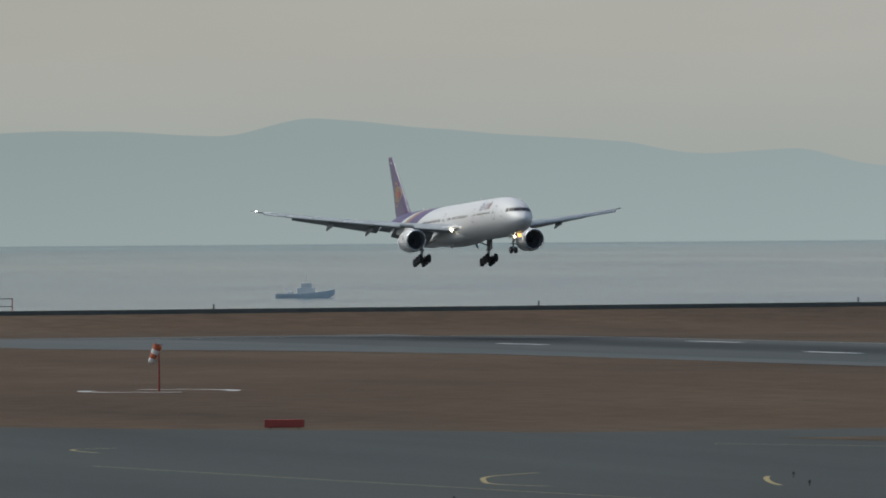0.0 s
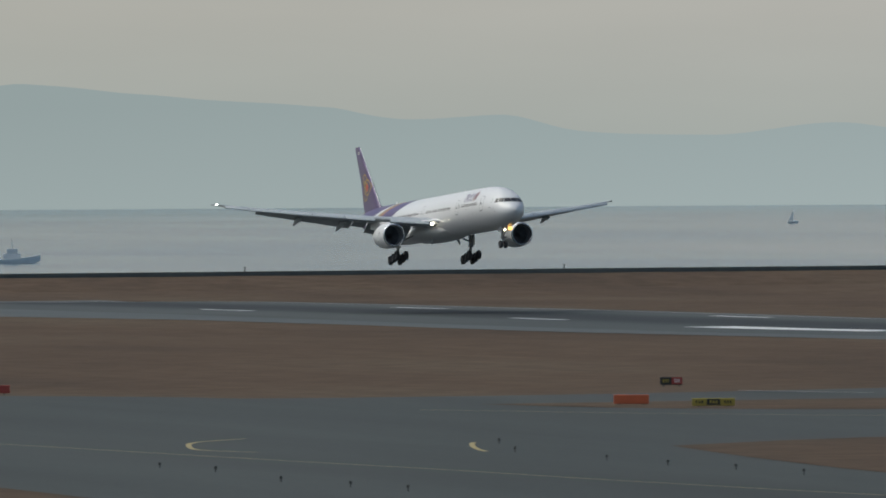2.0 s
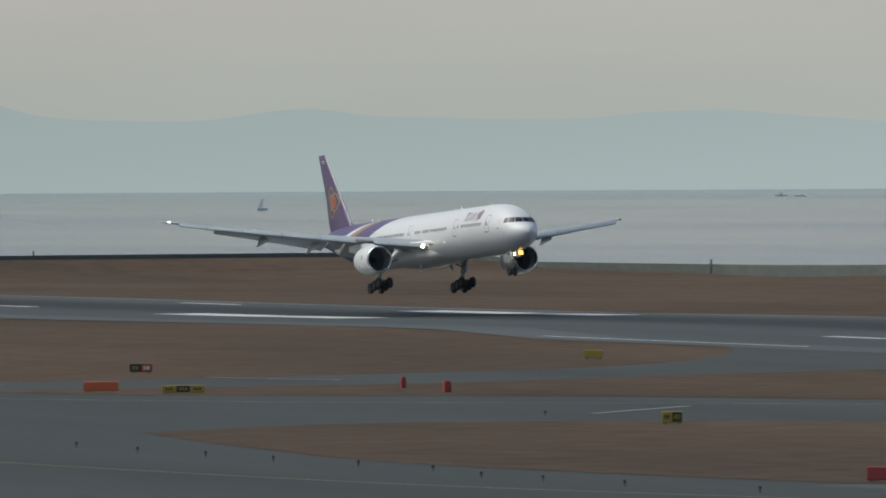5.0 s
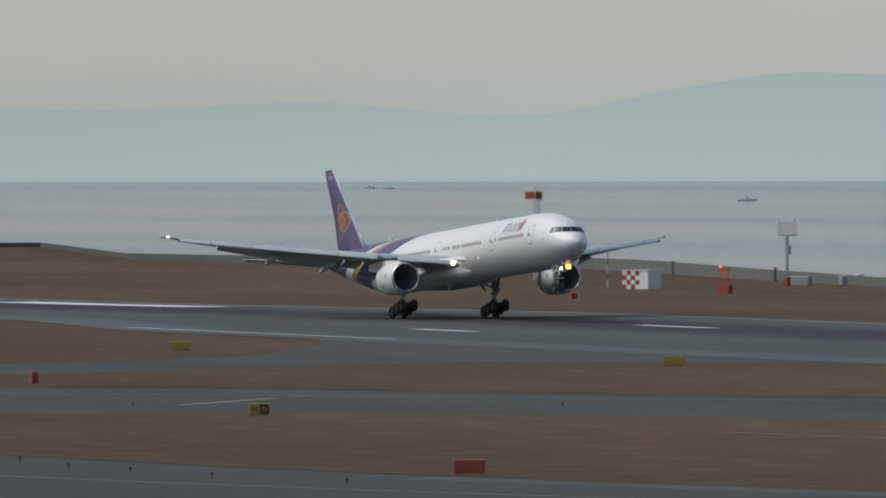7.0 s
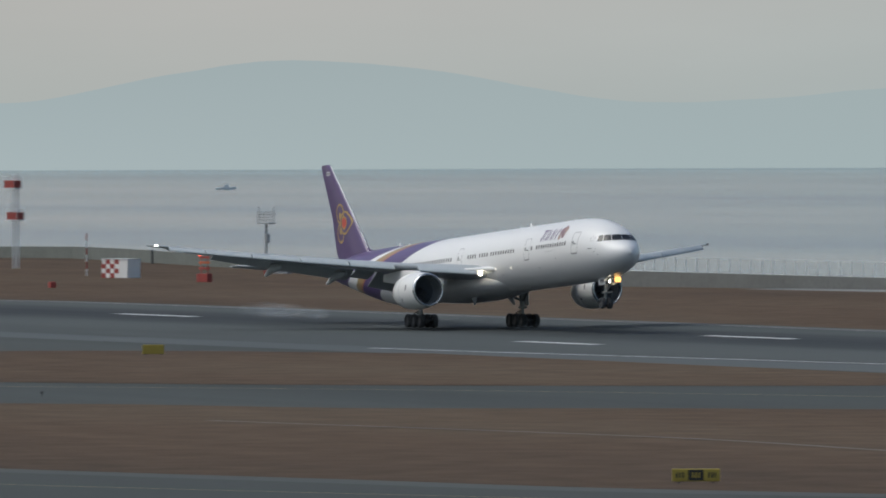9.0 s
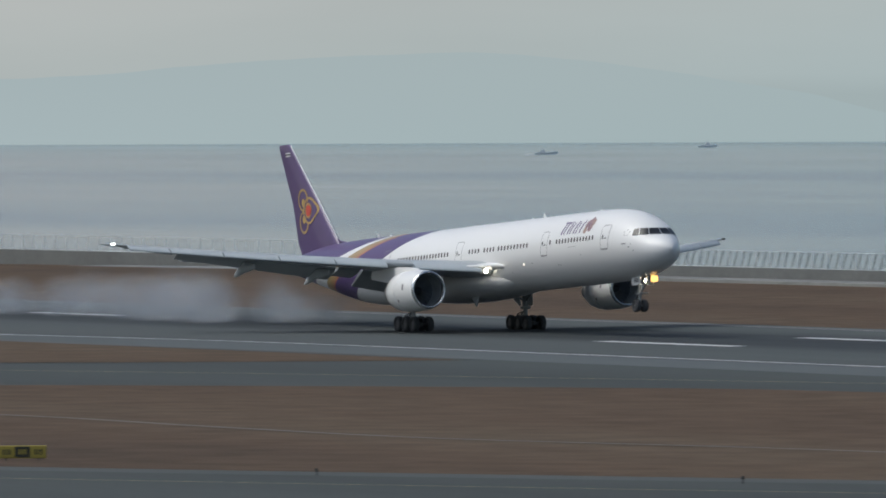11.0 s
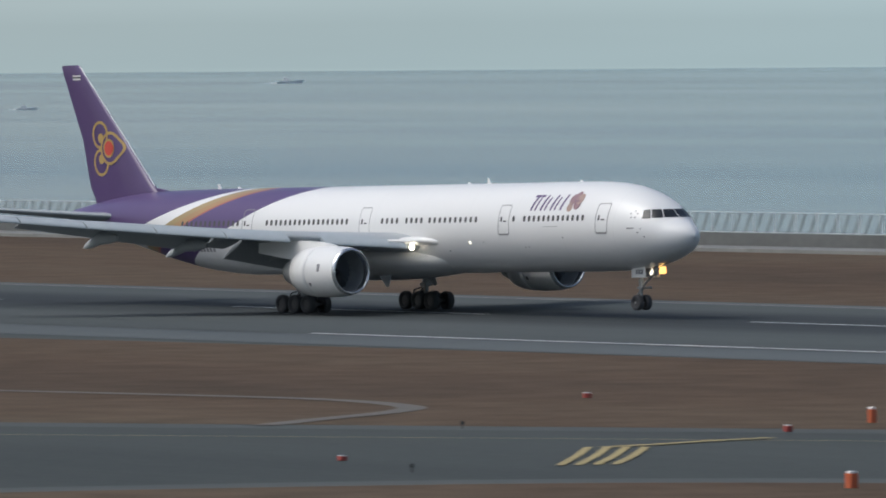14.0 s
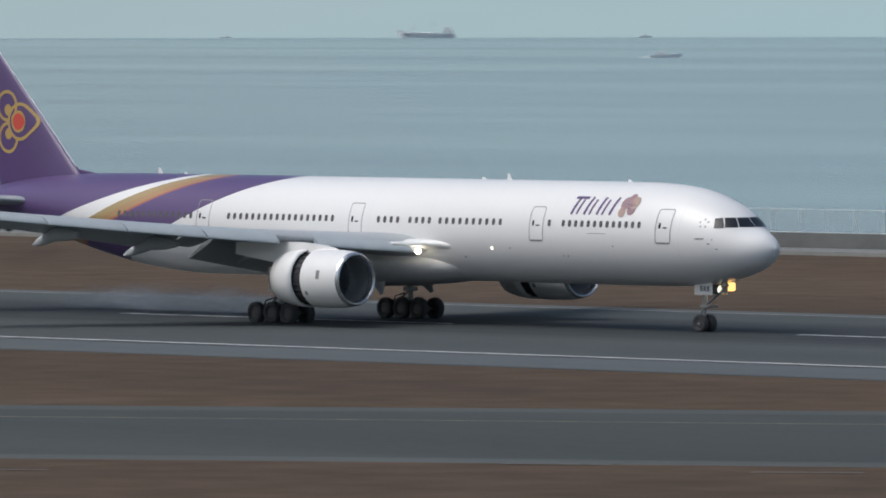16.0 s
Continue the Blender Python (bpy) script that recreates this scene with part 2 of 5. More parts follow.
def rod(bm, a, b, r0, r1=None, seg=10, index=0):
    """A round rod from a to b."""
    a, b = Vector(a), Vector(b)
    r1 = r0 if r1 is None else r1
    q = (b - a).to_track_quat("Z", "Y")
    rings = []
    for p, r in ((a, r0), (b, r1)):
        rings.append([bm.verts.new(p + q @ Vector((r * math.cos(i * math.tau / seg), r * math.sin(i * math.tau / seg), 0))) for i in range(seg)])
    faces = [bm.faces.new((rings[0][i], rings[0][(i + 1) % seg], rings[1][(i + 1) % seg], rings[1][i])) for i in range(seg)]
    faces += [bm.faces.new(rings[0][::-1]), bm.faces.new(rings[1])]
    for f in faces:
        f.material_index = index


def loft(bm, rings, close=True, caps=True, index=0):
    """Faces between rings of points with equal counts."""
    rows = [[bm.verts.new(p) for p in ring] for ring in rings]
    n = len(rows[0])
    fs = []
    for a, b in zip(rows, rows[1:]):
        for i in range(n if close else n - 1):
            fs.append(bm.faces.new((a[i], a[(i + 1) % n], b[(i + 1) % n], b[i])))
    if caps:
        ends = [bm.faces.new(rows[0][::-1]), bm.faces.new(rows[-1])]
        for f in ends:
            for e in f.edges:
                e.smooth = False
        fs += ends
    for f in fs:
        f.material_index = index
    return rows


def lathe(bm, profile, axis_x=True, seg=40, center=(0, 0, 0), caps=False, index=0):
    """Turns (x, radius) pairs about the x axis through center."""
    c = Vector(center)
    rings = [[c + Vector((x, r * math.sin(i * math.tau / seg), r * math.cos(i * math.tau / seg))) for i in range(seg)] for x, r in profile]
    loft(bm, rings, True, caps, index)


def pchip(xs, ys):
    """A smooth curve through the given points with no overshoot."""
    xs, ys = np.array(xs, float), np.array(ys, float)
    h, dl = np.diff(xs), np.diff(ys) / np.diff(xs)
    d = np.zeros_like(ys)
    for i in range(1, len(xs) - 1):
        if dl[i - 1] * dl[i] > 0:
            w1, w2 = 2 * h[i] + h[i - 1], h[i] + 2 * h[i - 1]
            d[i] = (w1 + w2) / (w1 / dl[i - 1] + w2 / dl[i])
    d[0], d[-1] = dl[0], dl[-1]

    def f(x):
        i = int(np.clip(np.searchsorted(xs, x) - 1, 0, len(xs) - 2))
        t = min(max((x - xs[i]) / h[i], 0), 1)
        return float((2 * t**3 - 3 * t**2 + 1) * ys[i] + (t**3 - 2 * t**2 + t) * h[i] * d[i] + (3 * t**2 - 2 * t**3) * ys[i + 1] + (t**3 - t**2) * h[i] * d[i + 1])

    return f


# ---- ground ----
def shore_level(x):
    """Height of the shore: flat, sinking gently towards the far end."""
    s = max(0.0, -1000.0 - x)
    return -0.0014 * s * s / (s + 60) if s else 0.0


LEVEL = pchip([-1800, -1787, -1770, -1725, -1690, -1610, -1540, -1460, -1400, -1300, -1208, -1140, -1060, -1000],
              [-0.5, -0.6, -2.5, -3.1, -3.5, -2.6, -2.2, -1.85, -1.6, -1.35, -1.0, -0.52, -0.03, 0.0])


def level(x):
    """Height of the airfield, which sinks towards its far end and rises again to the sea wall."""
    return LEVEL(min(max(x, -1800.0), -1000.0))


def flat(name, outline, z, material, label, category, kind="structure", step=40.0, thick=0.0):
    """A level sheet with the given outline, cut along x so that it follows the ground."""
    bm = bmesh.new()
    vs = [bm.verts.new((x, y, 0)) for x, y in outline]
    bm.faces.new(vs)
    x0, x1 = min(p[0] for p in outline), max(p[0] for p in outline)
    x = math.ceil(x0 / step) * step
    while x < x1:
        if x < -900:
            bmesh.ops.bisect_plane(bm, geom=bm.verts[:] + bm.edges[:] + bm.faces[:], plane_co=(x, 0, 0), plane_no=(1, 0, 0))
        x += step
    for v in bm.verts:
        v.co.z = z + level(v.co.x)
    for f in bm.faces:
        if f.normal.z < 0:
            f.normal_flip()
    return tagged(part(name, bm, material, recalc=False), label, category, kind=kind)


def smooth_line(points, n=5):
    """Catmull-Rom through the points."""
    out = []
    p = [Vector((*q, 0)) for q in points]
    for i in range(len(p) - 1):
        a, b, c, e = p[max(i - 1, 0)], p[i], p[i + 1], p[min(i + 2, len(p) - 1)]
        for k in range(n):
            t = k / n
            v = 0.5 * (2 * b + (c - a) * t + (2 * a - 5 * b + 4 * c - e) * t * t + (3 * b - a - 3 * c + e) * t**3)
            out.append((v.x, v.y))
    out.append(tuple(points[-1]))
    return out


def band(name, line, width, z, material, label, category="marking", kind="structure"):
    """A painted strip of even width along a line."""
    p = [Vector((*q, 0)) for q in line]
    bm = bmesh.new()
    rows = []
    for i, q in enumerate(p):
        d = (p[min(i + 1, len(p) - 1)] - p[max(i - 1, 0)]).normalized()
        s = Vector((-d.y, d.x, 0)) * width / 2
        zz = z + level(q.x)
        rows.append((bm.verts.new((q.x + s.x, q.y + s.y, zz)), bm.verts.new((q.x - s.x, q.y - s.y, zz))))
    for a, b in zip(rows, rows[1:]):
        bm.faces.new((a[0], a[1], b[1], b[0]))
    for f in bm.faces:
        if f.normal.z < 0:
            f.normal_flip()
    return tagged(part(name, bm, material, recalc=False), label, category, kind=kind)


SEA_Z = -1.8
R_SEA, R_HILLS, R_SKY = 4720.0, 4740.0, 4860.0
SHORE = [(-1792, -900), (-1792, 226), (-1717, 247), (-1586, 249), (-1512, 229), (-1419, 203), (-1324, 181), (-1256, 162), (-1187, 149), (900, 149)]


def inside(x, y, poly):
    """Whether a point lies in a polygon."""
    odd = False
    for (x0, y0), (x1, y1) in zip(poly, poly[1:] + poly[:1]):
        if (y0 > y) != (y1 > y) and x < x0 + (y - y0) * (x1 - x0) / (y1 - y0):
            odd = not odd
    return odd


# the sea, with the airfield's island cut out of it
bm = bmesh.new()
ring = [bm.verts.new((R_SEA * math.sin(i * math.tau / 256), -437 + R_SEA * math.cos(i * math.tau / 256), SEA_Z)) for i in range(256)]
bm.faces.new(ring)
COAST = SHORE + [(900, -900)]
for (x0, y0), (x1, y1) in zip(COAST, COAST[1:] + COAST[:1]):
    bmesh.ops.bisect_plane(bm, geom=bm.verts[:] + bm.edges[:] + bm.faces[:], plane_co=(x0, y0, SEA_Z), plane_no=(y1 - y0, x0 - x1, 0))
dry = [f for f in bm.faces if inside(*f.calc_center_median()[:2], COAST)]
bmesh.ops.delete(bm, geom=dry, context="FACES")
for f in bm.faces:
    if f.normal.z < 0:
        f.normal_flip()
tagged(part("water", bm, SEA, recalc=False), "calm grey-blue sea with small ripples", "sea", kind="structure")

bm = bmesh.new()
loft(bm, [[(R_SKY * math.sin(i * math.tau / 128), -437 + R_SKY * math.cos(i * math.tau / 128), z) for i in range(128)] for z in (-40, 0, 40, 80, 120, 200, 320, 480)], True, False)
tagged(part("backdrop_sky", bm, SKY), "hazy warm grey sky above the horizon", "sky", kind="structure")

RIDGE = pchip([-100, -90, -80, -76.8, -76.3, -75.6, -75.06, -74.6, -74.0, -73.35, -72.9, -72.4, -71.9, -71.2, -70.5, -70.1, -69.2, -68.2, -67.7, -67.0, -66.45, -66.1, -65.4, -64.8, -63.3, -61.7, -60.7, -58.9, -57.6, -50],
              [60, 150, 185, 200, 203, 192, 223, 209, 192, 178, 155, 163, 132, 125, 146, 133, 126, 141, 129, 117, 144, 166, 193, 182, 116, 148, 160, 95, 10, 0])
bm = bmesh.new()
rows = []
for i in range(701):
    yaw = -98 + i * 48 / 700
    jag = 2.0 * noise.fractal(Vector((yaw * 2.5, 0, 0)), 1.0, 2.0, 4)
    top = SEA_Z + max(0.0, RIDGE(yaw) + jag * min(1, RIDGE(yaw) / 40)) * R_HILLS / 18160
    a = radians(yaw)
    x, y = R_HILLS * math.sin(a), -437 + R_HILLS * math.cos(a)
    rows.append([(x, y, SEA_Z - 2), (x, y, top * 0.5), (x, y, top), (x * 1.02, y * 1.02, SEA_Z - 2)])
loft(bm, rows, False, False)
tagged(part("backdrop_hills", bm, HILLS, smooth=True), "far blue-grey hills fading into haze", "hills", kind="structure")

# island of dry grass with its sea wall
WALL_TOP = pchip([-1792, -1788, -1719, -1579, -1509, -1410, -1323, -1235, -1187], [0.25, -1.3, -1.6, -0.45, -0.12, -0.05, -0.1, 0.3, 1.2])
flat("ground", [(x + 1, y - 1) for x, y in SHORE] + [(900, -900)], 0.0, GRASS, "dry brown grass of the airfield", "grass", step=20.0)


def wall_line(points, top, lean):
    bm = bmesh.new()
    for (x0, y0), (x1, y1) in zip(points, points[1:]):
        n = max(1, int(math.hypot(x1 - x0, y1 - y0) / 20))
        nx, ny = -(y1 - y0), x1 - x0
        ln = math.hypot(nx, ny)
        nx, ny = nx / ln, ny / ln
        rows = []
        for i in range(n + 1):
            x, y = x0 + (x1 - x0) * i / n, y0 + (y1 - y0) * i / n
            h = top(x)
            rows.append([(x, y, min(level(x), h) - 0.3), (x, y, h), (x + nx * 0.7, y + ny * 0.7, h), (x + nx * lean, y + ny * lean, SEA_Z - 4)])
        loft(bm, rows, False, False)
    return bm


tagged(part("sea_wall", wall_line(SHORE[:2], lambda x: 0.25, 3.0), MOSSY_CONCRETE), "long dark concrete sea wall along the shore", "sea wall", kind="structure")
tagged(part("sea_wall", wall_line(SHORE[1:9], WALL_TOP, 3.0), MOSSY_CONCRETE), "dark mossy concrete sea wall along the shore", "sea wall", kind="structure")
tagged(part("sea_wall", wall_line(SHORE[8:], lambda x: 1.2, 2.0), WALL_CONCRETE), "grey concrete sea wall beside the service road", "sea wall", kind="structure")
flat("shore_road", [(-1130, 141), (-1050, 134), (900, 134), (900, 148.5), (-1130, 148.5)], 0.03, CONCRETE, "pale concrete service road beside the sea wall", "road")
bm = bmesh.new()
box(bm, -1040, 900, 133.2, 133.8, -0.2, 0.35, 0.05)
tagged(part("kerb", bm, DARK_CONCRETE), "low dark concrete kerb along the grass", "kerb", kind="structure")

# pavements
flat("taxiway", smooth_line([(-1150, -345), (-1000, -282), (-895, -228), (-858, -197), (-846, -188), (-848, -152), (-868, -104), (-905, -76), (-945, -58), (-990, -46)], 4) + [(-200, -46), (900, -46), (900, -272), (-660, -272), (-760, -300), (-1000, -360)], 0.03, ASPHALT, "grey asphalt taxiways and exits", "taxiway")
flat("runway_shoulder", [(-1700, -88), (-1480, -84), (-1420, -63), (-1360, -50), (-1290, -46), (-1060, -47), (-1000, -58), (-800, -52), (-720, -47), (900, -47), (900, 30.5), (-1700, 30.5)], 0.05, SHOULDER, "pale asphalt shoulder of the runway", "runway")
flat("runway", [(-1690, -34.9), (-1060, -36), (-1000, -48), (-860, -44), (-740, -34.9), (900, -34.9), (900, 26.5), (-1690, 26.5)], 0.075, RUNWAY, "dark rubber-streaked asphalt runway", "runway")


def island(points):
    flat("grass_island", points, 0.055, GRASS, "dry brown grass island between the taxiways", "grass")


island(smooth_line([(-816, -180), (-818, -150), (-820, -136), (-830, -116), (-845, -86), (-838, -66), (-815, -50)], 4) + smooth_line([(-690, -49), (-700, -72), (-722, -103), (-750, -126), (-772, -142), (-793, -170), (-816, -180)], 4)[:-1])
island(smooth_line([(-691, -205), (-706, -178), (-686, -143), (-663, -128), (-648, -106), (-617, -76), (-598, -68), (-551, -53), (-500, -48)], 4) + smooth_line([(-290, -48), (-342, -76), (-381, -102), (-433, -134), (-462, -152), (-507, -181), (-531, -190), (-565, -202), (-614, -212), (-653, -210), (-691, -205)], 4)[:-1])
island(smooth_line([(-375, -200), (-368, -178), (-357, -156), (-337, -140), (-301, -118), (-250, -88), (-200, -60)], 4) + [(-120, -60), (-120, -200)])

# paler paved margin between taxiway and grass
for line in (((-260, -30), (-342, -76), (-381, -102), (-433, -134), (-462, -152), (-507, -181), (-531, -190), (-565, -202)),
             ((-375, -200), (-368, -178), (-357, -156), (-337, -140), (-301, -118), (-250, -88), (-200, -60))):
    band("paved_margin", smooth_line(line, 4), 9.0, 0.042, MARGIN, "pale asphalt margin between taxiway and grass")

# runway markings
EDGE_Y = pchip([-1110, -1000, -940, -834, -740, -600], [-54.0, -52.6, -50.8, -46.2, -34.6, -34.3])
for x0, x1 in ((-1012, -942), (-836, -652), (-542, 900)):
    n = max(2, int((x1 - x0) / 20))
    band("edge_line", [(x0 + (x1 - x0) * i / n, EDGE_Y(min(x0 + (x1 - x0) * i / n, -600))) for i in range(n + 1)], 0.75, 0.10, MARK_WHITE, "long white runway edge line")
band("edge_line", [(-1680 + 20 * i, 26.0) for i in range(130)], 0.5, 0.10, MARK_WORN, "long worn white line along the runway edge")
for i in range(6):
    for sd in (-1, 1):
        y = sd * (4.5 + 4.0 * i)
        band("threshold_bar", [(-1668, y), (-1652, y), (-1636, y)], 1.9, 0.11, MARK_WHITE, "white threshold bar at the runway end")
for i in range(4):
    x = -479 - 59.3 * i
    band("centre_dash", [(x, 0), (x + 15, 0), (x + 30, 0)], 0.6, 0.10, MARK_WHITE, "white centre line dash on the runway")
for i in range(1, 14):
    x = -479 + 59.3 * i
    band("centre_dash", [(x, 0), (x + 30, 0)], 0.6, 0.10, MARK_WHITE, "white centre line dash on the runway")
for x, y, ln in ((-734, -11.4, 22), (-734, 8, 22), (-853, -23, 16), (-866, 3, 18), (-990, -29, 16), (-1000, 0.8, 20), (-1340, -10, 24), (-1340, 19, 24), (-1480, -14, 26), (-1480, 16, 26)):
    band("touchdown_mark", [(x, y), (x + ln / 2, y), (x + ln, y)], 1.8, 0.11, MARK_WHITE, "white touchdown zone bar on the runway")
for y in (-17, 16):
    band("aiming_mark", [(-1236, y), (-1203, y), (-1166, y)], 7.0, 0.11, MARK_WHITE, "broad white aiming point bar on the runway")

# ---- airliner ----
NOSE_X = 37.2
TOP = pchip([0, 0.3, 0.8, 1.3, 1.8, 2.5, 3.5, 5, 6.5, 8.5, 11, 54, 58, 62, 66, 69, 71.5, 73.1], [5.3, 5.72, 6.1, 6.32, 6.6, 7.22, 7.83, 8.42, 8.77, 8.98, 9.05, 9.05, 9.02, 8.93, 8.6, 8.2, 7.82, 7.55])
BOT = pchip([0, 0.3, 1, 2, 3, 4.5, 6, 8, 10, 49, 54, 58, 62, 66, 69, 71.5, 73.1], [5.12, 4.62, 4.12, 3.7, 3.4, 3.1, 2.93, 2.86, 2.83, 2.83, 3.15, 3.8, 4.7, 5.6, 6.3, 6.8, 7.1])
HALF = pchip([0, 0.3, 1, 2, 3, 4.5, 6, 8, 10, 50, 54, 58, 62, 66, 69, 71.5, 73.1], [0.08, 0.62, 1.22, 1.84, 2.28, 2.7, 2.93, 3.06, 3.1, 3.1, 3.06, 2.92, 2.6, 2.05, 1.5, 0.85, 0.2])


def skin_y(x, z, out=0.0):
    """Half width of the fuselage at x and height z, plus out."""
    s = NOSE_X - x
    t, b, h = TOP(s) + out, BOT(s) - out, HALF(s) + out
    c, r = (t + b) / 2, (t - b) / 2
    return h * math.sqrt(max(0.0, 1 - ((z - c) / r) ** 2))


def on_skin(bm, outline, side, out=0.012, rows=1, index=0):
    """A decal or pane on the fuselage: outline in x and z, laid on its skin."""
    vs = [bm.verts.new((x, side * skin_y(x, z, out), z)) for x, z in outline]
    f = bm.faces.new(vs)
    f.material_index = index
    return f


def strip_on_skin(bm, line, width, side, out=0.014):
    """A thin line along points in x and z on the fuselage."""
    for (xa, za), (xb, zb) in zip(line, line[1:]):
        d = Vector((xb - xa, zb - za)).normalized() * width / 2
        n = Vector((-d.y, d.x))
        q = [(xa - n.x - d.x * 0, za - n.y), (xb - n.x, zb - n.y), (xb + n.x, zb + n.y), (xa + n.x, za + n.y)]
        on_skin(bm, q, side, out)


def rounded(cx, cz, w, h, r, n=4):
    pts = []
    for k, (sx, sz) in enumerate(((1, 1), (-1, 1), (-1, -1), (1, -1))):
        for i in range(n + 1):
            a = math.pi / 2 * (k + i / n)
            pts.append((cx + sx * (w / 2 - r) + r * math.cos(a), cz + sz * (h / 2 - r) + r * math.sin(a)))
    return pts


AIR_ROWS = [
    (0, -1551.84, -0.16, 10.514, 2.635, 0.954, 0.06),
    (0.5, -1515.74, -0.08, 9.419, 2.671, 0.974, 0.03),
    (1, -1480.75, -0.04, 8.367, 2.859, 0.919, -0.01),
    (1.5, -1444.43, 0.10, 7.304, 3.140, 0.842, 0.01),
    (2, -1408.42, 0.23, 6.435, 3.310, 0.805, 0.08),
    (2.5, -1372.27, 0.29, 5.635, 3.367, 0.701, 0.06),
    (3, -1336.55, 0.24, 4.958, 3.376, 0.561, -0.07),
    (3.5, -1300.69, 0.19, 4.392, 3.261, 0.475, -0.15),
    (4, -1264.72, 0.17, 3.857, 3.073, 0.446, -0.15),
    (4.5, -1228.50, 0.19, 3.302, 2.980, 0.450, -0.12),
    (7, -1051.34, 0.36, 0.711, 4.454, -0.298, -0.27),
    (7.5, -1016.35, 0.48, 0.407, 4.361, -0.442, -0.33),
    (8, -981.43, 0.57, 0.284, 4.189, -0.601, -0.38),
    (10.5, -810.32, 0.36, 0.000, 3.877, -2.147, -0.20),
    (11, -776.82, 0.22, 0.000, 3.742, -1.988, -0.15),
    (11.5, -743.73, -0.03, 0.000, 3.416, -1.585, -0.07),
    (12, -710.68, -0.17, 0.000, 3.003, -1.000, 0.01),
    (12.5, -678.01, -0.21, -0.040, 2.581, -0.417, 0.07),
    (13, -645.68, -0.17, -0.090, 2.176, 0.055, 0.08),
    (13.5, -613.63, -0.04, -0.130, 1.752, 0.355, 0.09),
    (14, -581.98, 0.15, -0.140, 1.196, 0.421, 0.11),
    (14.5, -550.65, 0.34, -0.150, 0.667, 0.282, 0.15),
    (15, -519.68, 0.47, -0.150, 0.244, 0.023, 0.19),
    (15.5, -489.12, 0.58, -0.120, 0.050, -0.248, 0.21),
    (16, -459.10, 0.68, -0.100, -0.010, -0.407, 0.20),
]
plane = thing("airliner", "white wide-body airliner with purple tail landing on the runway", "airplane")

# fuselage
bm = bmesh.new()
stations = [0, 0.08, 0.2, 0.4, 0.7, 1.0, 1.25, 1.5, 1.75, 2.0, 2.3, 2.6, 3.0, 3.4, 4, 4.8, 5.6, 6.5, 7.5, 8.5, 10, 12] + list(range(15, 50, 3)) + list(np.arange(50, 73, 1.2)) + [73.1]
rings = []
for s in stations:
    t, b, h = TOP(s), BOT(s), HALF(s)
    c, r = (t + b) / 2, (t - b) / 2
    rings.append([(NOSE_X - s, h * math.sin(k * math.tau / 64), c + r * math.cos(k * math.tau / 64)) for k in range(64)])
loft(bm, rings)
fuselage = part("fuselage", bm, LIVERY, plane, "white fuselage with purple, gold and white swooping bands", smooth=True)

# wing to body fairing
bm = bmesh.new()
rings = []
for i in range(25):
    u = i / 24
    x = 13.0 - 21.0 * u
    k = math.sin(math.pi * u) ** 0.55
    rings.append([(x, (1.7 + 1.62 * k) * math.sin(a), 3.9 + (0.6 + 0.95 * k) * math.cos(a)) for a in (j * math.tau / 40 for j in range(40))])
loft(bm, rings)
part("belly_fairing", bm, WHITE, plane, smooth=True)

# cabin windows, both sides
pane = bmesh.new()
WIN_X = [22.3 + 0.535 * i for i in range(13)] + [21.1] + [11.6 + 0.585 * i for i in range(10)] + [8.95 + 0.57 * i for i in range(4)] + [6.15 + 0.57 * i for i in range(4)] + [-7.4 + 0.555 * i for i in range(18)] + [-17.6 + 0.56 * i for i in range(13)]
tilt = math.atan2(skin_y(10, 6.3) - skin_y(10, 6.75), 0.45)
vs = [pane.verts.new((x, 0, z)) for x, z in rounded(0, 0, 0.27, 0.42, 0.12)]
pane.faces.new(vs)
first = None
for side in (-1, 1):
    for x in WIN_X:
        if first is None:
            first = part("window_pane", pane, CABIN_PANE, fuselage, recalc=False)
            ob = first
        else:
            ob = new("window_pane", first.data)
            ob.parent = fuselage
        ob.matrix_basis = Matrix.Translation((x, side * skin_y(x, 6.57, 0.014), 6.57)) @ Matrix.Rotation(side * -tilt * -1, 4, "X")

# doors with their small windows
for side in (-1, 1):
    for x in (30.65, 20.0, 4.1, -9.75):
        bm = bmesh.new()
        z0, z1, w = 5.48, 7.52, 1.16
        outline = rounded(x, (z0 + z1) / 2, w, z1 - z0, 0.16, 3)
        dense = []
        for a, b in zip(outline, outline[1:] + outline[:1]):
            n = max(1, int(math.hypot(b[0] - a[0], b[1] - a[1]) / 0.2))
            dense += [(a[0] + (b[0] - a[0]) * i / n, a[1] + (b[1] - a[1]) * i / n) for i in range(n)]
        strip_on_skin(bm, dense + dense[:1], 0.055, side)
        strip_on_skin(bm, [(x - 0.5, z0 + 0.02), (x, z0 + 0.02), (x + 0.5, z0 + 0.02)], 0.11, side, 0.02)
        door = part("cabin_door", bm, SEAM, fuselage, "closed white cabin door with grey outline", recalc=False)
        bm = bmesh.new()
        on_skin(bm, rounded(x - 0.28, 6.55, 0.16, 0.36, 0.07), side, 0.018)
        on_skin(bm, rounded(x + 0.12, 6.42, 0.34, 0.08, 0.03), side, 0.018)
        part("door_window", bm, WINDOW, fuselage, recalc=False)

# cockpit windows
def skin_x(y, z):
    """Where along the nose the skin has half width y at height z."""
    lo, hi = 0.6, 6.0
    for _ in range(40):
        s = (lo + hi) / 2
        lo, hi = (s, hi) if skin_y(NOSE_X - s, z, 0.02) < y else (lo, s)
    return NOSE_X - (lo + hi) / 2


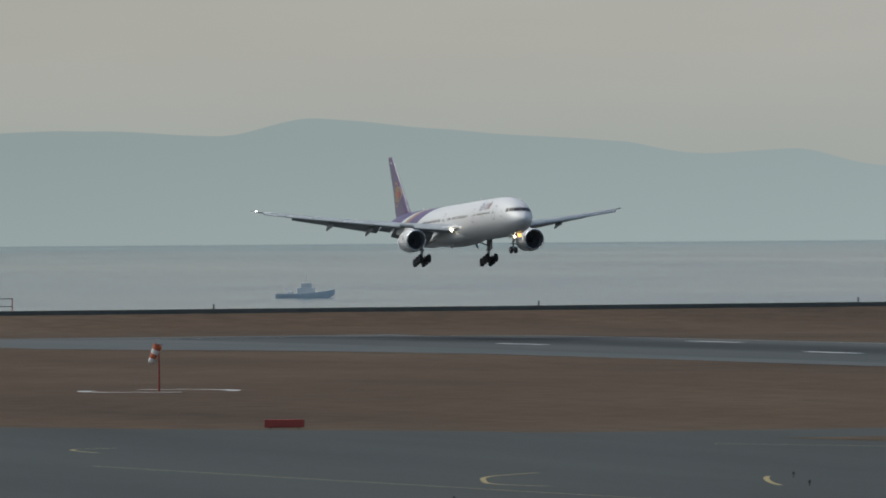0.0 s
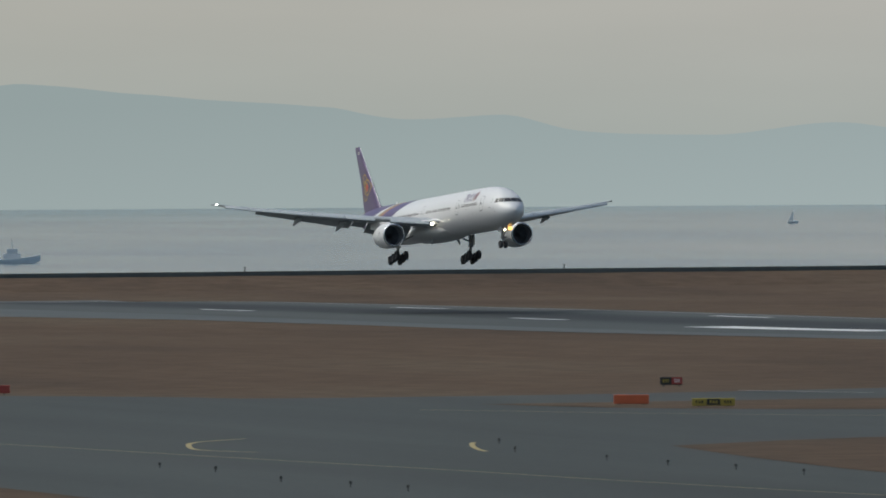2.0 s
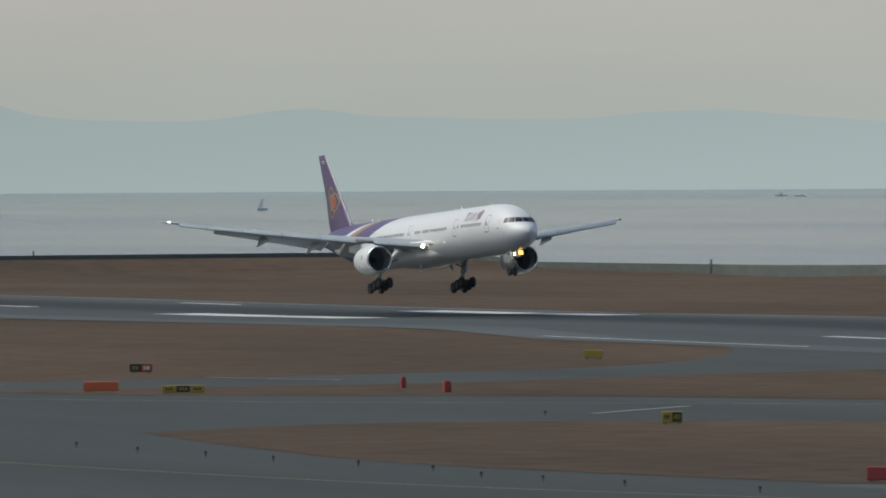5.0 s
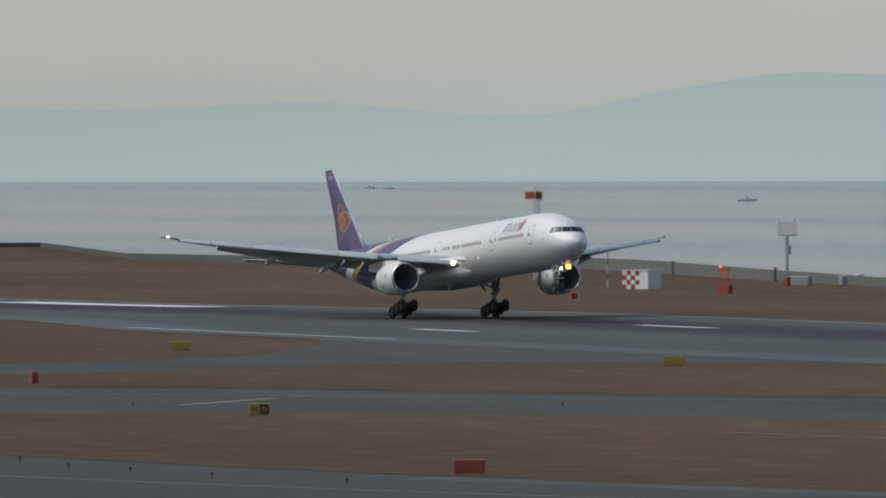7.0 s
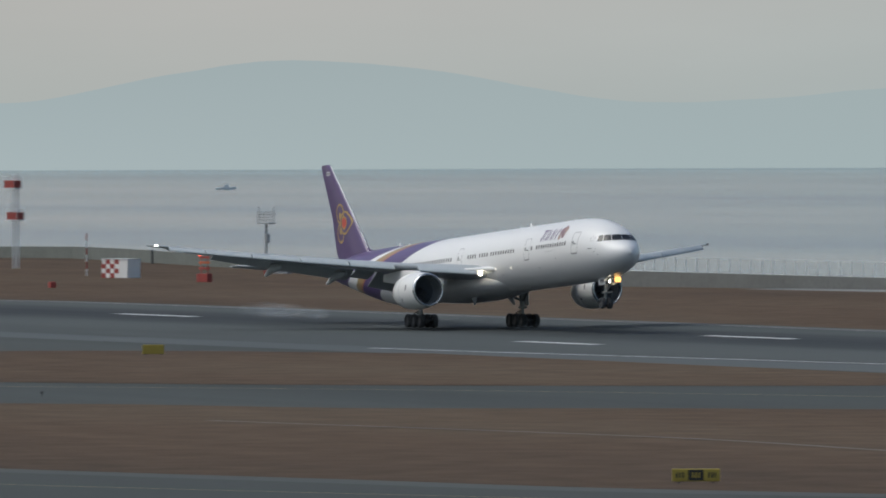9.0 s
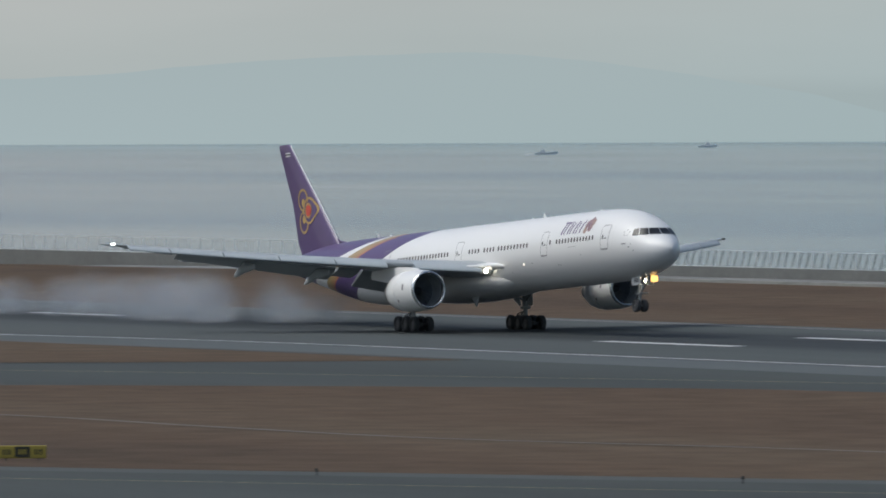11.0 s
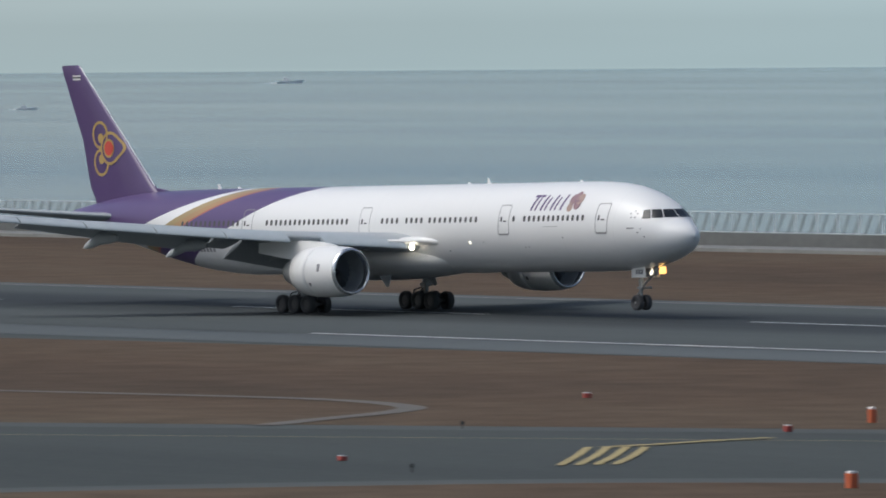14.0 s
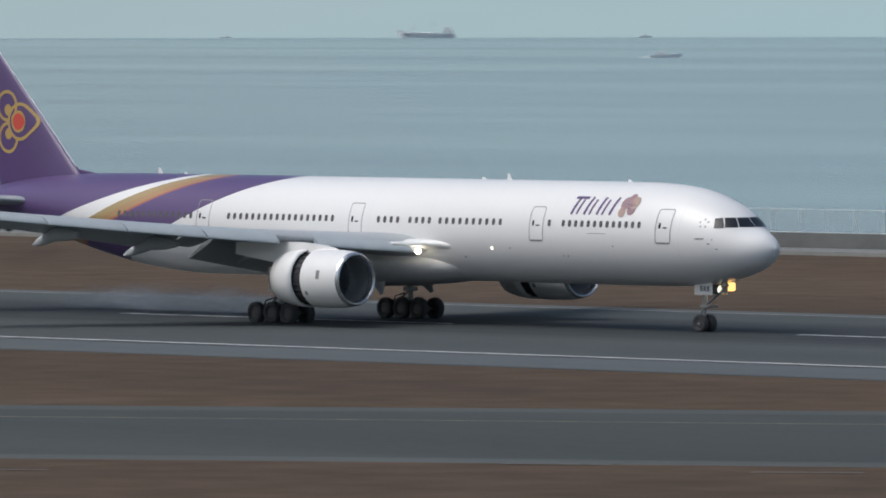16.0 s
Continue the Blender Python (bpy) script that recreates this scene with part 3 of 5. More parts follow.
for side in (-1, 1):
    for y0, y1, v0, v1, low, high0, high1 in ((0.03, 1.06, 0.03, 0.82, 6.50, 7.06, 7.06), (1.13, 1.74, 0.88, 1.42, 6.48, 7.06, 7.06), (1.80, 2.12, 1.48, 1.80, 6.44, 7.06, 7.01)):
        bm = bmesh.new()
        n = 8
        grid = [[None] * (n + 1) for _ in range(n + 1)]
        for i in range(n + 1):
            for j in range(n + 1):
                y = (y0 + (y1 - y0) * i / n) * (1 - j / n) + (v0 + (v1 - v0) * i / n) * j / n
                z = low + (high0 + (high1 - high0) * i / n - low) * j / n
                grid[i][j] = bm.verts.new((skin_x(y, z), side * y, z))
        for i in range(n):
            for j in range(n):
                bm.faces.new((grid[i][j], grid[i + 1][j], grid[i + 1][j + 1], grid[i][j + 1]))
        part("cockpit_window", bm, COCKPIT, fuselage, "dark cockpit window", smooth=True, recalc=False)

# name and flower on the forward fuselage, as plain shapes
for side in (-1, 1):

    def bar(x0, z0, x1, z1, w):
        bm = bmesh.new()
        n = 5
        pts = [(x0 + (x1 - x0) * i / n, z0 + (z1 - z0) * i / n) for i in range(n + 1)]
        strip_on_skin(bm, pts, w, side)
        part("name_bar", bm, PURPLE_MARK, fuselage, recalc=False)

    z0, z1 = 7.12, 8.16
    for k in range(4):
        x = 22.8 + k * 1.08
        lean = 0.32
        bar(x, z0, x + lean, z1, 0.2)
        if k != 3:
            bar(x + 0.45, z0, x + lean + 0.4, z1 - 0.15, 0.16)
        if k == 0:
            bar(x - 0.1, z1 - 0.05, x + 1.0, z1 - 0.05, 0.15)
    for cx, cz, r, mt in ((27.15, 7.82, 0.38, PETAL), (27.85, 7.86, 0.36, PETAL_PALE), (27.75, 7.48, 0.34, PETAL), (27.05, 7.3, 0.3, PETAL_PALE), (27.45, 8.08, 0.3, PETAL), (27.5, 7.7, 0.18, PURPLE_MARK)):
        bm = bmesh.new()
        on_skin(bm, [(cx + r * math.cos(a), cz + r * math.sin(a)) for a in (i * math.tau / 16 for i in range(16))], side, 0.016 + r * 0.02)
        part("flower_petal", bm, mt, fuselage, recalc=False)
    for i in range(5):
        bm = bmesh.new()
        a = math.pi / 2 + i * math.tau / 5
        cx, cz = 33.4 + 0.25 * math.cos(a), 6.72 + 0.23 * math.sin(a)
        on_skin(bm, [(cx + 0.1 * math.cos(a), cz + 0.1 * math.sin(a)), (cx + 0.08 * math.cos(a + 2.2), cz + 0.08 * math.sin(a + 2.2)), (cx + 0.08 * math.cos(a - 2.2), cz + 0.08 * math.sin(a - 2.2))], side, 0.02)
        part("star_mark", bm, SEAM, fuselage, recalc=False)
    # small vents and marks
    for x, z, w, h in ((33.3, 5.8, 0.6, 0.09), (34.1, 5.75, 0.09, 0.09), (33.9, 5.5, 0.16, 0.08), (34.4, 5.2, 0.14, 0.08), (26.5, 5.25, 0.12, 0.1), (22.5, 4.6, 0.1, 0.1), (22.1, 4.6, 0.1, 0.1), (25.2, 6.0, 1.6, 0.03), (17.6, 5.0, 0.1, 0.1), (13.5, 4.4, 0.14, 0.1)):
        bm = bmesh.new()
        on_skin(bm, rounded(x, z, w, h, min(w, h) * 0.4, 2), side, 0.016)
        part("hull_mark", bm, SEAM, fuselage, recalc=False)
    bm = bmesh.new()
    on_skin(bm, rounded(16.05, 4.97, 0.22, 0.22, 0.1, 3), side, 0.03)
    part("wing_scan_light", bm, LAMP_SOFT, fuselage, "small lit round lamp", recalc=False)
    # registration as bars on the rear fuselage
    bm = bmesh.new()
    for i in range(5):
        on_skin(bm, [(-15.9 + i * 0.42, 4.55), (-15.6 + i * 0.42, 4.55), (-15.6 + i * 0.42, 5.05), (-15.9 + i * 0.42, 5.05)], side, 0.016)
    part("registration_bars", bm, SEAM, fuselage, recalc=False)
for x in (14.6, 12.4, -14.6, -17.0, 25.0):
    bm = bmesh.new()
    z = TOP(NOSE_X - x) - 0.05
    h = 0.42 if x in (14.6, -17.0) else 0.18
    loft(bm, [[(x - 0.22, -0.03, z), (x + 0.22, -0.03, z), (x + 0.22, 0.03, z), (x - 0.22, 0.03, z)], [(x - 0.2, -0.015, z + h), (x - 0.06, -0.015, z + h), (x - 0.06, 0.015, z + h), (x - 0.2, 0.015, z + h)]])
    part("antenna", bm, WHITE, fuselage)

# fin and tailplane


def airfoil(le, chord, thick, up, n=12, camber=0.0):
    """Ring of points of an airfoil: le is the leading edge, the chord runs aft along -x, up is the thickness axis."""
    pts = []
    le, up = Vector(le), Vector(up)
    for i in range(2 * n):
        u = i / n if i <= n else 2 - i / n
        c = 0.5 * (1 - math.cos(math.pi * u))
        yt = 5 * thick * (0.2969 * math.sqrt(c) - 0.126 * c - 0.3516 * c * c + 0.2843 * c**3 - 0.1015 * c**4) + 0.002
        yc = camber * 4 * c * (1 - c)
        s = 1 if i <= n else -1
        pts.append(le + Vector((-c * chord, 0, 0)) + up * (yc + s * yt) * chord)
    return pts


bm = bmesh.new()
FIN = [(-23.0, 9.0, 7.4), (-24.0, 8.5, 8.6), (-25.0, 8.0, 9.4), (-28.5, 5.35, 12.9), (-33.3, 2.75, 17.6), (-33.9, 2.4, 18.25), (-34.3, 1.9, 18.38)]
loft(bm, [airfoil((x, 0, z), c, 0.095, (0, 1, 0)) for x, c, z in FIN])
fin = part("tail_fin", bm, FIN_PURPLE, plane, "purple tail fin with gold emblem", smooth=True)
bm = bmesh.new()
loft(bm, [airfoil((x + 0.03, 0, z), 0.35, 0.22, (0, 1, 0), 6) for x, c, z in FIN[2:6]])
part("fin_leading_edge", bm, SLAT_METAL, fin, "bare metal leading edge", smooth=True)
bm = bmesh.new()
loft(bm, [airfoil((-21.6, 0, 8.75), 4.0, 0.03, (0, 1, 0), 6), airfoil((-24.4, 0, 9.2), 2.5, 0.06, (0, 1, 0), 6)])
part("dorsal_fillet", bm, FIN_PURPLE, fin, smooth=True)


def fin_y(x, z):
    """Half thickness of the fin."""
    zs = [f[2] for f in FIN]
    le, ch = np.interp(z, zs, [f[0] for f in FIN]), np.interp(z, zs, [f[1] for f in FIN])
    c = min(max((le - x) / ch, 0.01), 0.99)
    return 5 * 0.095 * ch * (0.2969 * math.sqrt(c) - 0.126 * c - 0.3516 * c * c + 0.2843 * c**3 - 0.1015 * c**4) + 0.03


def fin_ring(name, cx, cz, ro, ri, material, side, point=0.0, lift=0.0):
    bm = bmesh.new()
    n = 28
    outer, inner = [], []
    for i in range(n):
        a = i * math.tau / n
        k = 1 + point * max(0.0, math.cos(a)) ** 6
        for lst, r in ((outer, ro), (inner, ri)):
            x, z = cx + r * k * math.cos(a), cz + r * math.sin(a)
            lst.append(bm.verts.new((x, side * (fin_y(x, z) + lift), z)))
    for i in range(n):
        j = (i + 1) % n
        if ri > 0.01:
            bm.faces.new((outer[i], outer[j], inner[j], inner[i]))
    if ri <= 0.01:
        bm.faces.new(outer)
        for v in inner:
            bm.verts.remove(v)
    part(name, bm, material, fin, recalc=False)


for side in (-1, 1):
    fin_ring("emblem_ring", -31.35, 13.2, 1.02, 0.81, GOLD, side)
    fin_ring("emblem_ring", -31.25, 11.18, 1.02, 0.81, GOLD, side)
    fin_ring("emblem_field", -30.05, 12.2, 1.1, 0.0, FIN_PURPLE, side, 0.5, 0.008)
    fin_ring("emblem_ring", -30.05, 12.2, 1.23, 1.02, GOLD, side, 0.55, 0.012)
    fin_ring("emblem_dot", -31.25, 12.95, 0.36, 0.0, GOLD, side, 0, 0.012)
    fin_ring("emblem_dot", -31.2, 11.42, 0.36, 0.0, GOLD, side, 0, 0.012)
    fin_ring("emblem_halo", -30.2, 12.2, 0.70, 0.0, GOLD, side, 0, 0.02)
    fin_ring("emblem_heart", -30.2, 12.2, 0.54, 0.0, RED_MARK, side, 0.2, 0.03)
    bm = bmesh.new()
    for k in range(1, 4):
        z = 17.15 + k * 0.12
        q = [(-34.75, z), (-33.75, z), (-33.75, z + 0.12), (-34.75, z + 0.12)]
        f = bm.faces.new([bm.verts.new((x, side * (fin_y(x, zz) + 0.01), zz)) for x, zz in q])
        f.material_index = (2, 1, 0, 1, 2)[k]
    part("small_flag", bm, [DARK, WHITE, RED_MARK], fin, recalc=False)

for side in (-1, 1):
    bm = bmesh.new()
    loft(bm, [airfoil((-26.8, side * 1.6, 7.2), 6.6, 0.09, (0, 0, 1)), airfoil((-28.0, side * 2.9, 7.3), 6.0, 0.09, (0, 0, 1)), airfoil((-33.6, side * 10.3, 8.05), 2.5, 0.09, (0, 0, 1)), airfoil((-34.2, side * 10.77, 8.1), 1.5, 0.08, (0, 0, 1))])
    part("tailplane", bm, WING_GREY, plane, "grey horizontal tailplane", smooth=True)

# wings: pivot at the root so that they can bend with the load
ROOT = Vector((0, 3.0, 4.6))


def wing_z(y):
    return 4.95 + 0.105 * (y - 3) + 0.0009 * (y - 3) ** 2


def wing_le(y):
    return 10.15 - (y - 3.1) * 0.692


def wing_te(y):
    return -2.6 - max(0, y - 3.1) * 0.13 if y < 10.5 else -3.56 - (y - 10.5) * 0.336


wings = {}
for side in (-1, 1):
    pivot = Matrix.Translation((0, side * 3.0, 4.6))
    inv = pivot.inverted()

    def put(bm):
        bm.transform(inv)

    bm = bmesh.new()
    rings = []
    for y in (1.5, 3.1, 5, 7.5, 10.5, 14, 18, 22, 26, 29, 30.1, 30.45):
        le = wing_le(y) if y < 30 else wing_le(30) - (y - 30) * 1.6
        te = wing_te(y)
        c = (le - te) * (0.86 if y < 24.4 else 1.0)
        rings.append(airfoil((le, side * y, wing_z(y)), c, 0.13 - 0.035 * min(1, (y - 1.5) / 10), (0, 0, 1), camber=0.012))
    loft(bm, rings)
    put(bm)
    wing = part("wing", bm, WING_GREY, plane, "grey swept wing with lowered flaps", smooth=True)
    wing.matrix_basis = pivot
    wings[side] = wing
    bm = bmesh.new()
    loft(bm, [airfoil((le, side * y, z), c, 0.07, (0, 0, 1), camber=0.01) for le, y, z, c in ((13.2, 2.8, 5.0, 9.0), (12.4, 2.98, 5.06, 8.2), (11.5, 3.2, 5.12, 7.4), (10.7, 3.5, 5.16, 6.6), (9.75, 4.1, 5.14, 5.6), (9.2, 4.8, 5.18, 5.0))])
    put(bm)
    part("root_fairing", bm, WHITE, wing, "white curved wing root fairing", smooth=True)
    # slats drooped ahead of the leading edge
    for ya, yb in ((3.9, 8.6), (10.6, 14.2), (14.3, 18.2), (18.3, 22.2), (22.3, 26.0), (26.1, 29.0)):
        bm = bmesh.new()
        rings = []
        for y in (ya, yb):
            ch = 0.10 * (wing_le(y) - wing_te(y)) + 0.95
            p = Vector((wing_le(y) + 0.5, side * y, wing_z(y) - 0.42))
            m = Matrix.Translation(p) @ Matrix.Rotation(radians(27), 4, "Y") @ Matrix.Translation(-p)
            rings.append([m @ q for q in airfoil(p, ch, 0.15, (0, 0, 1), 8, 0.06)])
        loft(bm, rings)
        put(bm)
        part("slat", bm, SLAT_GREY, wing, "pale metal leading edge slat", smooth=True)
    # flaps and ailerons
    for name, ya, yb, frac, drop, back in (("flap", 3.3, 9.3, 0.29, 30, 0.2), ("flaperon", 9.5, 11.3, 0.24, 18, 0.0), ("flap", 11.5, 24.3, 0.27, 27, 0.1), ("aileron", 24.5, 28.6, 0.22, 8, -0.1)):
        bm = bmesh.new()
        rings = []
        for y in (ya, yb):
            chord = wing_le(y) - wing_te(y)
            p = Vector((wing_le(y) - chord * 0.84 - back * 0.3, side * y, wing_z(y) - 0.06))
            m = Matrix.Translation(p) @ Matrix.Rotation(radians(-drop), 4, "Y") @ Matrix.Translation(-p)
            rings.append([m @ q for q in airfoil(p, chord * frac, 0.11, (0, 0, 1), 8)])
        loft(bm, rings)
        put(bm)
        part(name, bm, WING_GREY, wing, smooth=True)
    # flap track fairings
    for y, ln in ((5.9, 5.0), (12.9, 5.0), (18.8, 4.2)):
        bm = bmesh.new()
        te = wing_te(y)
        rings = []
        for i in range(11):
            u = i / 10
            r = 0.42 * (math.sin(math.pi * min(1, u * 0.93 + 0.07)) ** 0.6) + 0.02
            bend = max(0, u - 0.5) * ln * 0.32
            rings.append([(te + ln * 0.62 - u * ln, side * y + 0.6 * r * math.sin(a), wing_z(y) - 0.72 - bend + r * math.cos(a)) for a in (k * math.tau / 12 for k in range(12))])
        loft(bm, rings)
        put(bm)
        part("flap_fairing", bm, WING_GREY, wing, smooth=True)
    # raised spoiler panels
    for ya, yb in ((5.0, 7.0), (12.2, 14.6), (14.8, 17.2), (17.4, 19.8)):
        bm = bmesh.new()
        rings = []
        for y in (ya, yb):
            chord = wing_le(y) - wing_te(y)
            x = wing_le(y) - chord * 0.66
            z = wing_z(y) + 0.24 * chord / 8
            rings.append([(x, side * y, z), (x - chord * 0.13, side * y, z + 0.12), (x - chord * 0.13, side * y, z + 0.09), (x, side * y, z - 0.05)])
        loft(bm, rings)
        put(bm)
        part("spoiler", bm, WING_GREY, wing)
    # lights
    bm = bmesh.new()
    lathe(bm, [(0.0, 0.02), (0.05, 0.14), (0.0, 0.2), (-0.1, 0.2)], center=(10.3, side * 3.62, 4.72), seg=16, caps=True)
    put(bm)
    part("landing_light", bm, LAMP_WHITE, wing, "bright landing light in the wing root")
    bm = bmesh.new()
    box(bm, -8.75, -8.35, side * 30.0 - 0.12, side * 30.0 + 0.12, wing_z(30) - 0.06, wing_z(30) + 0.12, 0.05)
    put(bm)
    part("wingtip_light", bm, LAMP_TIP if side < 0 else WINDOW, wing, "small wingtip light")

# engines
sleeves = []
for side in (-1, 1):
    cy, cz = side * 9.61, 3.14
    bm = bmesh.new()
    lathe(bm, [(8.0, 1.77), (8.4, 1.785), (9.0, 1.785), (9.8, 1.76), (10.6, 1.70), (10.95, 1.64)], center=(0, cy, cz), seg=56)
    lathe(bm, [(8.0, 1.77), (8.0, 1.55), (9.0, 1.5)], center=(0, cy, cz), seg=56, index=1)
    engine = part("engine", bm, [WHITE, DARK], plane, "white turbofan engine nacelle with polished intake lip", smooth=True)
    bm = bmesh.new()
    prof = [(10.95, 1.64), (11.12, 1.59), (11.2, 1.52), (11.18, 1.46), (11.05, 1.41), (10.7, 1.38)]
    lathe(bm, prof, center=(0, cy, cz), seg=56)
    part("intake_lip", bm, LIP_METAL, engine, "polished metal intake lip", smooth=True)
    bm = bmesh.new()
    lathe(bm, [(10.7, 1.38), (9.8, 1.40), (8.9, 1.42), (8.9, 0.3)], center=(0, cy, cz), seg=56)
    part("intake_duct", bm, GEAR_GREY, engine, smooth=True)
    for i in range(22):
        bm = bmesh.new()
        a = i * math.tau / 22
        m = Matrix.Translation((9.05, cy, cz)) @ Matrix.Rotation(a, 4, "X")
        rows = []
        for r, tw, w in ((0.35, 20, 0.16), (0.8, 38, 0.2), (1.38, 58, 0.26)):
            t = radians(tw)
            rows.append([m @ Vector((w * math.cos(t) * s, w * math.sin(t) * s, r)) for s in (-1, 0, 1)])
        loft(bm, rows, False, False)
        part("fan_blade", bm, FAN, engine, smooth=True)
    bm = bmesh.new()
    lathe(bm, [(9.75, 0.01), (9.6, 0.12), (9.3, 0.27), (9.0, 0.36)], center=(0, cy, cz), seg=24)
    part("spinner", bm, DARK_METAL, engine, smooth=True)
    # cascade ring behind the sliding sleeve
    bm = bmesh.new()
    lathe(bm, [(8.05, 1.56), (6.75, 1.5)], center=(0, cy, cz), seg=56)
    for i in range(28):
        a = i * math.tau / 28
        m = Matrix.Translation((0, cy, cz)) @ Matrix.Rotation(a, 4, "X")
        box(bm, 6.9, 8.0, -0.02, 0.02, 1.5, 1.6, m=m)
    part("reverser_cascade", bm, DARK, engine)
    # sliding reverser sleeve
    bm = bmesh.new()
    lathe(bm, [(7.98, 1.68), (7.98, 1.77), (7.4, 1.75), (6.6, 1.66), (5.85, 1.48), (5.85, 1.42), (6.6, 1.58), (7.98, 1.68)], center=(0, cy, cz), seg=56)
    sleeve = part("reverser_sleeve", bm, WHITE, engine, "white sliding thrust reverser sleeve", smooth=True)
    sleeves.append(sleeve)
    # core nozzle
    bm = bmesh.new()
    lathe(bm, [(6.6, 1.2), (5.2, 1.1), (4.2, 0.8), (4.2, 0.7), (4.8, 0.6)], center=(0, cy, cz), seg=32)
    lathe(bm, [(4.8, 0.5), (4.0, 0.35), (3.3, 0.05)], center=(0, cy, cz), seg=24)
    part("core_nozzle", bm, GEAR_GREY, engine, smooth=True)
    # pylon
    bm = bmesh.new()
    rings = []
    for x, z0, z1, w in ((9.5, 4.8, 4.95, 0.12), (8.4, 4.7, 5.15, 0.3), (6.4, 4.4, 5.3, 0.36), (4.6, 4.0, 5.35, 0.34), (0.5, 4.5, 5.2, 0.12)):
        rings.append([(x, cy - w, z0), (x, cy + w, z0), (x, cy + w * 0.7, z1), (x, cy - w * 0.7, z1)])
    loft(bm, rings)
    part("pylon", bm, WHITE, engine, smooth=False)
    # dark badges on the cowl
    for dx, dz, w, h in ((9.55, 0.3, 0.3, 0.52), (8.4, -0.85, 0.24, 0.24)):
        for sd in (-1, 1):
            bm = bmesh.new()
            vs = [bm.verts.new((dx + a * w / 2, cy + sd * math.sqrt(1.80**2 - (dz + b * h / 2) ** 2), cz + dz + b * h / 2)) for a, b in ((-1, -1), (1, -1), (1, 1), (-1, 1))]
            bm.faces.new(vs)
            part("cowl_badge", bm, SEAM, engine, recalc=False)


# landing gear
def wheel_mesh(radius, width):
    bm = bmesh.new()
    w, r = width / 2, radius
    prof = [(-w * 0.55, r * 0.5), (-w * 0.95, r * 0.62), (-w, r * 0.82), (-w * 0.8, r * 0.96), (-w * 0.4, r), (w * 0.4, r), (w * 0.8, r * 0.96), (w, r * 0.82), (w * 0.95, r * 0.62), (w * 0.55, r * 0.5)]
    seg = 24
    rings = [[(q * math.sin(i * math.tau / seg), p, q * math.cos(i * math.tau / seg)) for i in range(seg)] for p, q in prof]
    loft(bm, rings, True, False, 0)
    for s in (-1, 1):
        prof = [(s * w * 0.55, r * 0.5), (s * w * 0.75, r * 0.42), (s * w * 0.45, r * 0.3), (s * w * 0.7, r * 0.12), (s * w * 0.7, 0.005)]
        rings = [[(q * math.sin(i * math.tau / seg), p, q * math.cos(i * math.tau / seg)) for i in range(seg)] for p, q in prof]
        loft(bm, rings, True, False, 1)
    bmesh.ops.recalc_face_normals(bm, faces=bm.faces[:])
    me = bpy.data.meshes.new("wheel")
    bm.to_mesh(me)
    bm.free()
    me.materials.append(TYRE), me.materials.append(RIM)
    me.shade_smooth()
    return me


MAIN_WHEEL, NOSE_WHEEL = wheel_mesh(0.67, 0.5), wheel_mesh(0.54, 0.42)
bogies = []
for side in (-1, 1):
    y = side * 5.49
    bm = bmesh.new()
    rod(bm, (0, y, 0.85), (0, y, 3.4), 0.17, 0.2, 14)
    rod(bm, (0, y, 1.9), (0, y, 3.6), 0.27, 0.3, 14)
    rod(bm, (0, y, 2.6), (0, y - side * 2.4, 3.6), 0.11, 0.12)
    rod(bm, (0, y, 2.5), (2.6, y - side * 0.3, 3.8), 0.1, 0.1)
    rod(bm, (-0.1, y, 1.9), (-0.9, y, 1.35), 0.08)
    rod(bm, (-0.9, y, 1.35), (-0.15, y, 0.95), 0.08)
    box(bm, -0.35, 0.35, y - 0.33, y + 0.33, 1.85, 2.1, 0.05)
    gear = part("main_gear_leg", bm, GEAR_GREY, plane, "grey main landing gear leg")
    bm = bmesh.new()
    box(bm, -0.6, 0.5, y + side * 0.45 - 0.03, y + side * 0.45 + 0.03, 2.15, 3.6, 0.02)
    part("gear_door", bm, WHITE, gear)
    bm = bmesh.new()
    rod(bm, (-1.62, 0, 0), (1.62, 0, 0), 0.17, 0.17, 12)
    for dx in (-1.46, 0, 1.46):
        rod(bm, (dx, -0.62, 0), (dx, 0.62, 0), 0.1, 0.1, 10)
    box(bm, -0.3, 0.3, -0.24, 0.24, -0.12, 0.3, 0.05)
    for s in (-1, 1):
        rod(bm, (-1.4, s * 0.2, 0.45), (1.2, s * 0.2, 0.5), 0.035)
        rod(bm, (-1.4, s * 0.2, 0.45), (-1.75, s * 0.2, 0.05), 0.035)
        rod(bm, (1.2, s * 0.2, 0.5), (0.3, 0, 0.3), 0.035)
    rod(bm, (-1.1, -0.25, 0.75), (-0.2, -0.25, 0.95), 0.05)
    rod(bm, (-1.1, -0.25, 0.75), (-1.3, -0.25, 0.3), 0.05)
    bogie = part("bogie", bm, DARK_METAL, plane, "six-wheel landing gear bogie")
    bogie.matrix_basis = Matrix.Translation((0, y, 0.68))
    for dx in (-1.46, 0, 1.46):
        for s in (-1, 1):
            w = new("wheel", MAIN_WHEEL)
            w.parent = bogie
            w.matrix_basis = Matrix.Translation((dx, s * 0.7, 0))
    bogies.append((bogie, y))
# belly doors of the main gear bay
for side in (-1, 1):
    bm = bmesh.new()
    loft(bm, [[(5.6, side * 1.9, 2.75), (5.6, side * 1.96, 2.75), (5.6, side * 2.15, 2.0), (5.6, side * 2.09, 2.0)], [(4.2, side * 1.9, 2.75), (4.2, side * 1.96, 2.75), (5.35, side * 2.15, 1.9), (5.35, side * 2.09, 1.9)]])
    part("bay_door", bm, WING_GREY, plane)
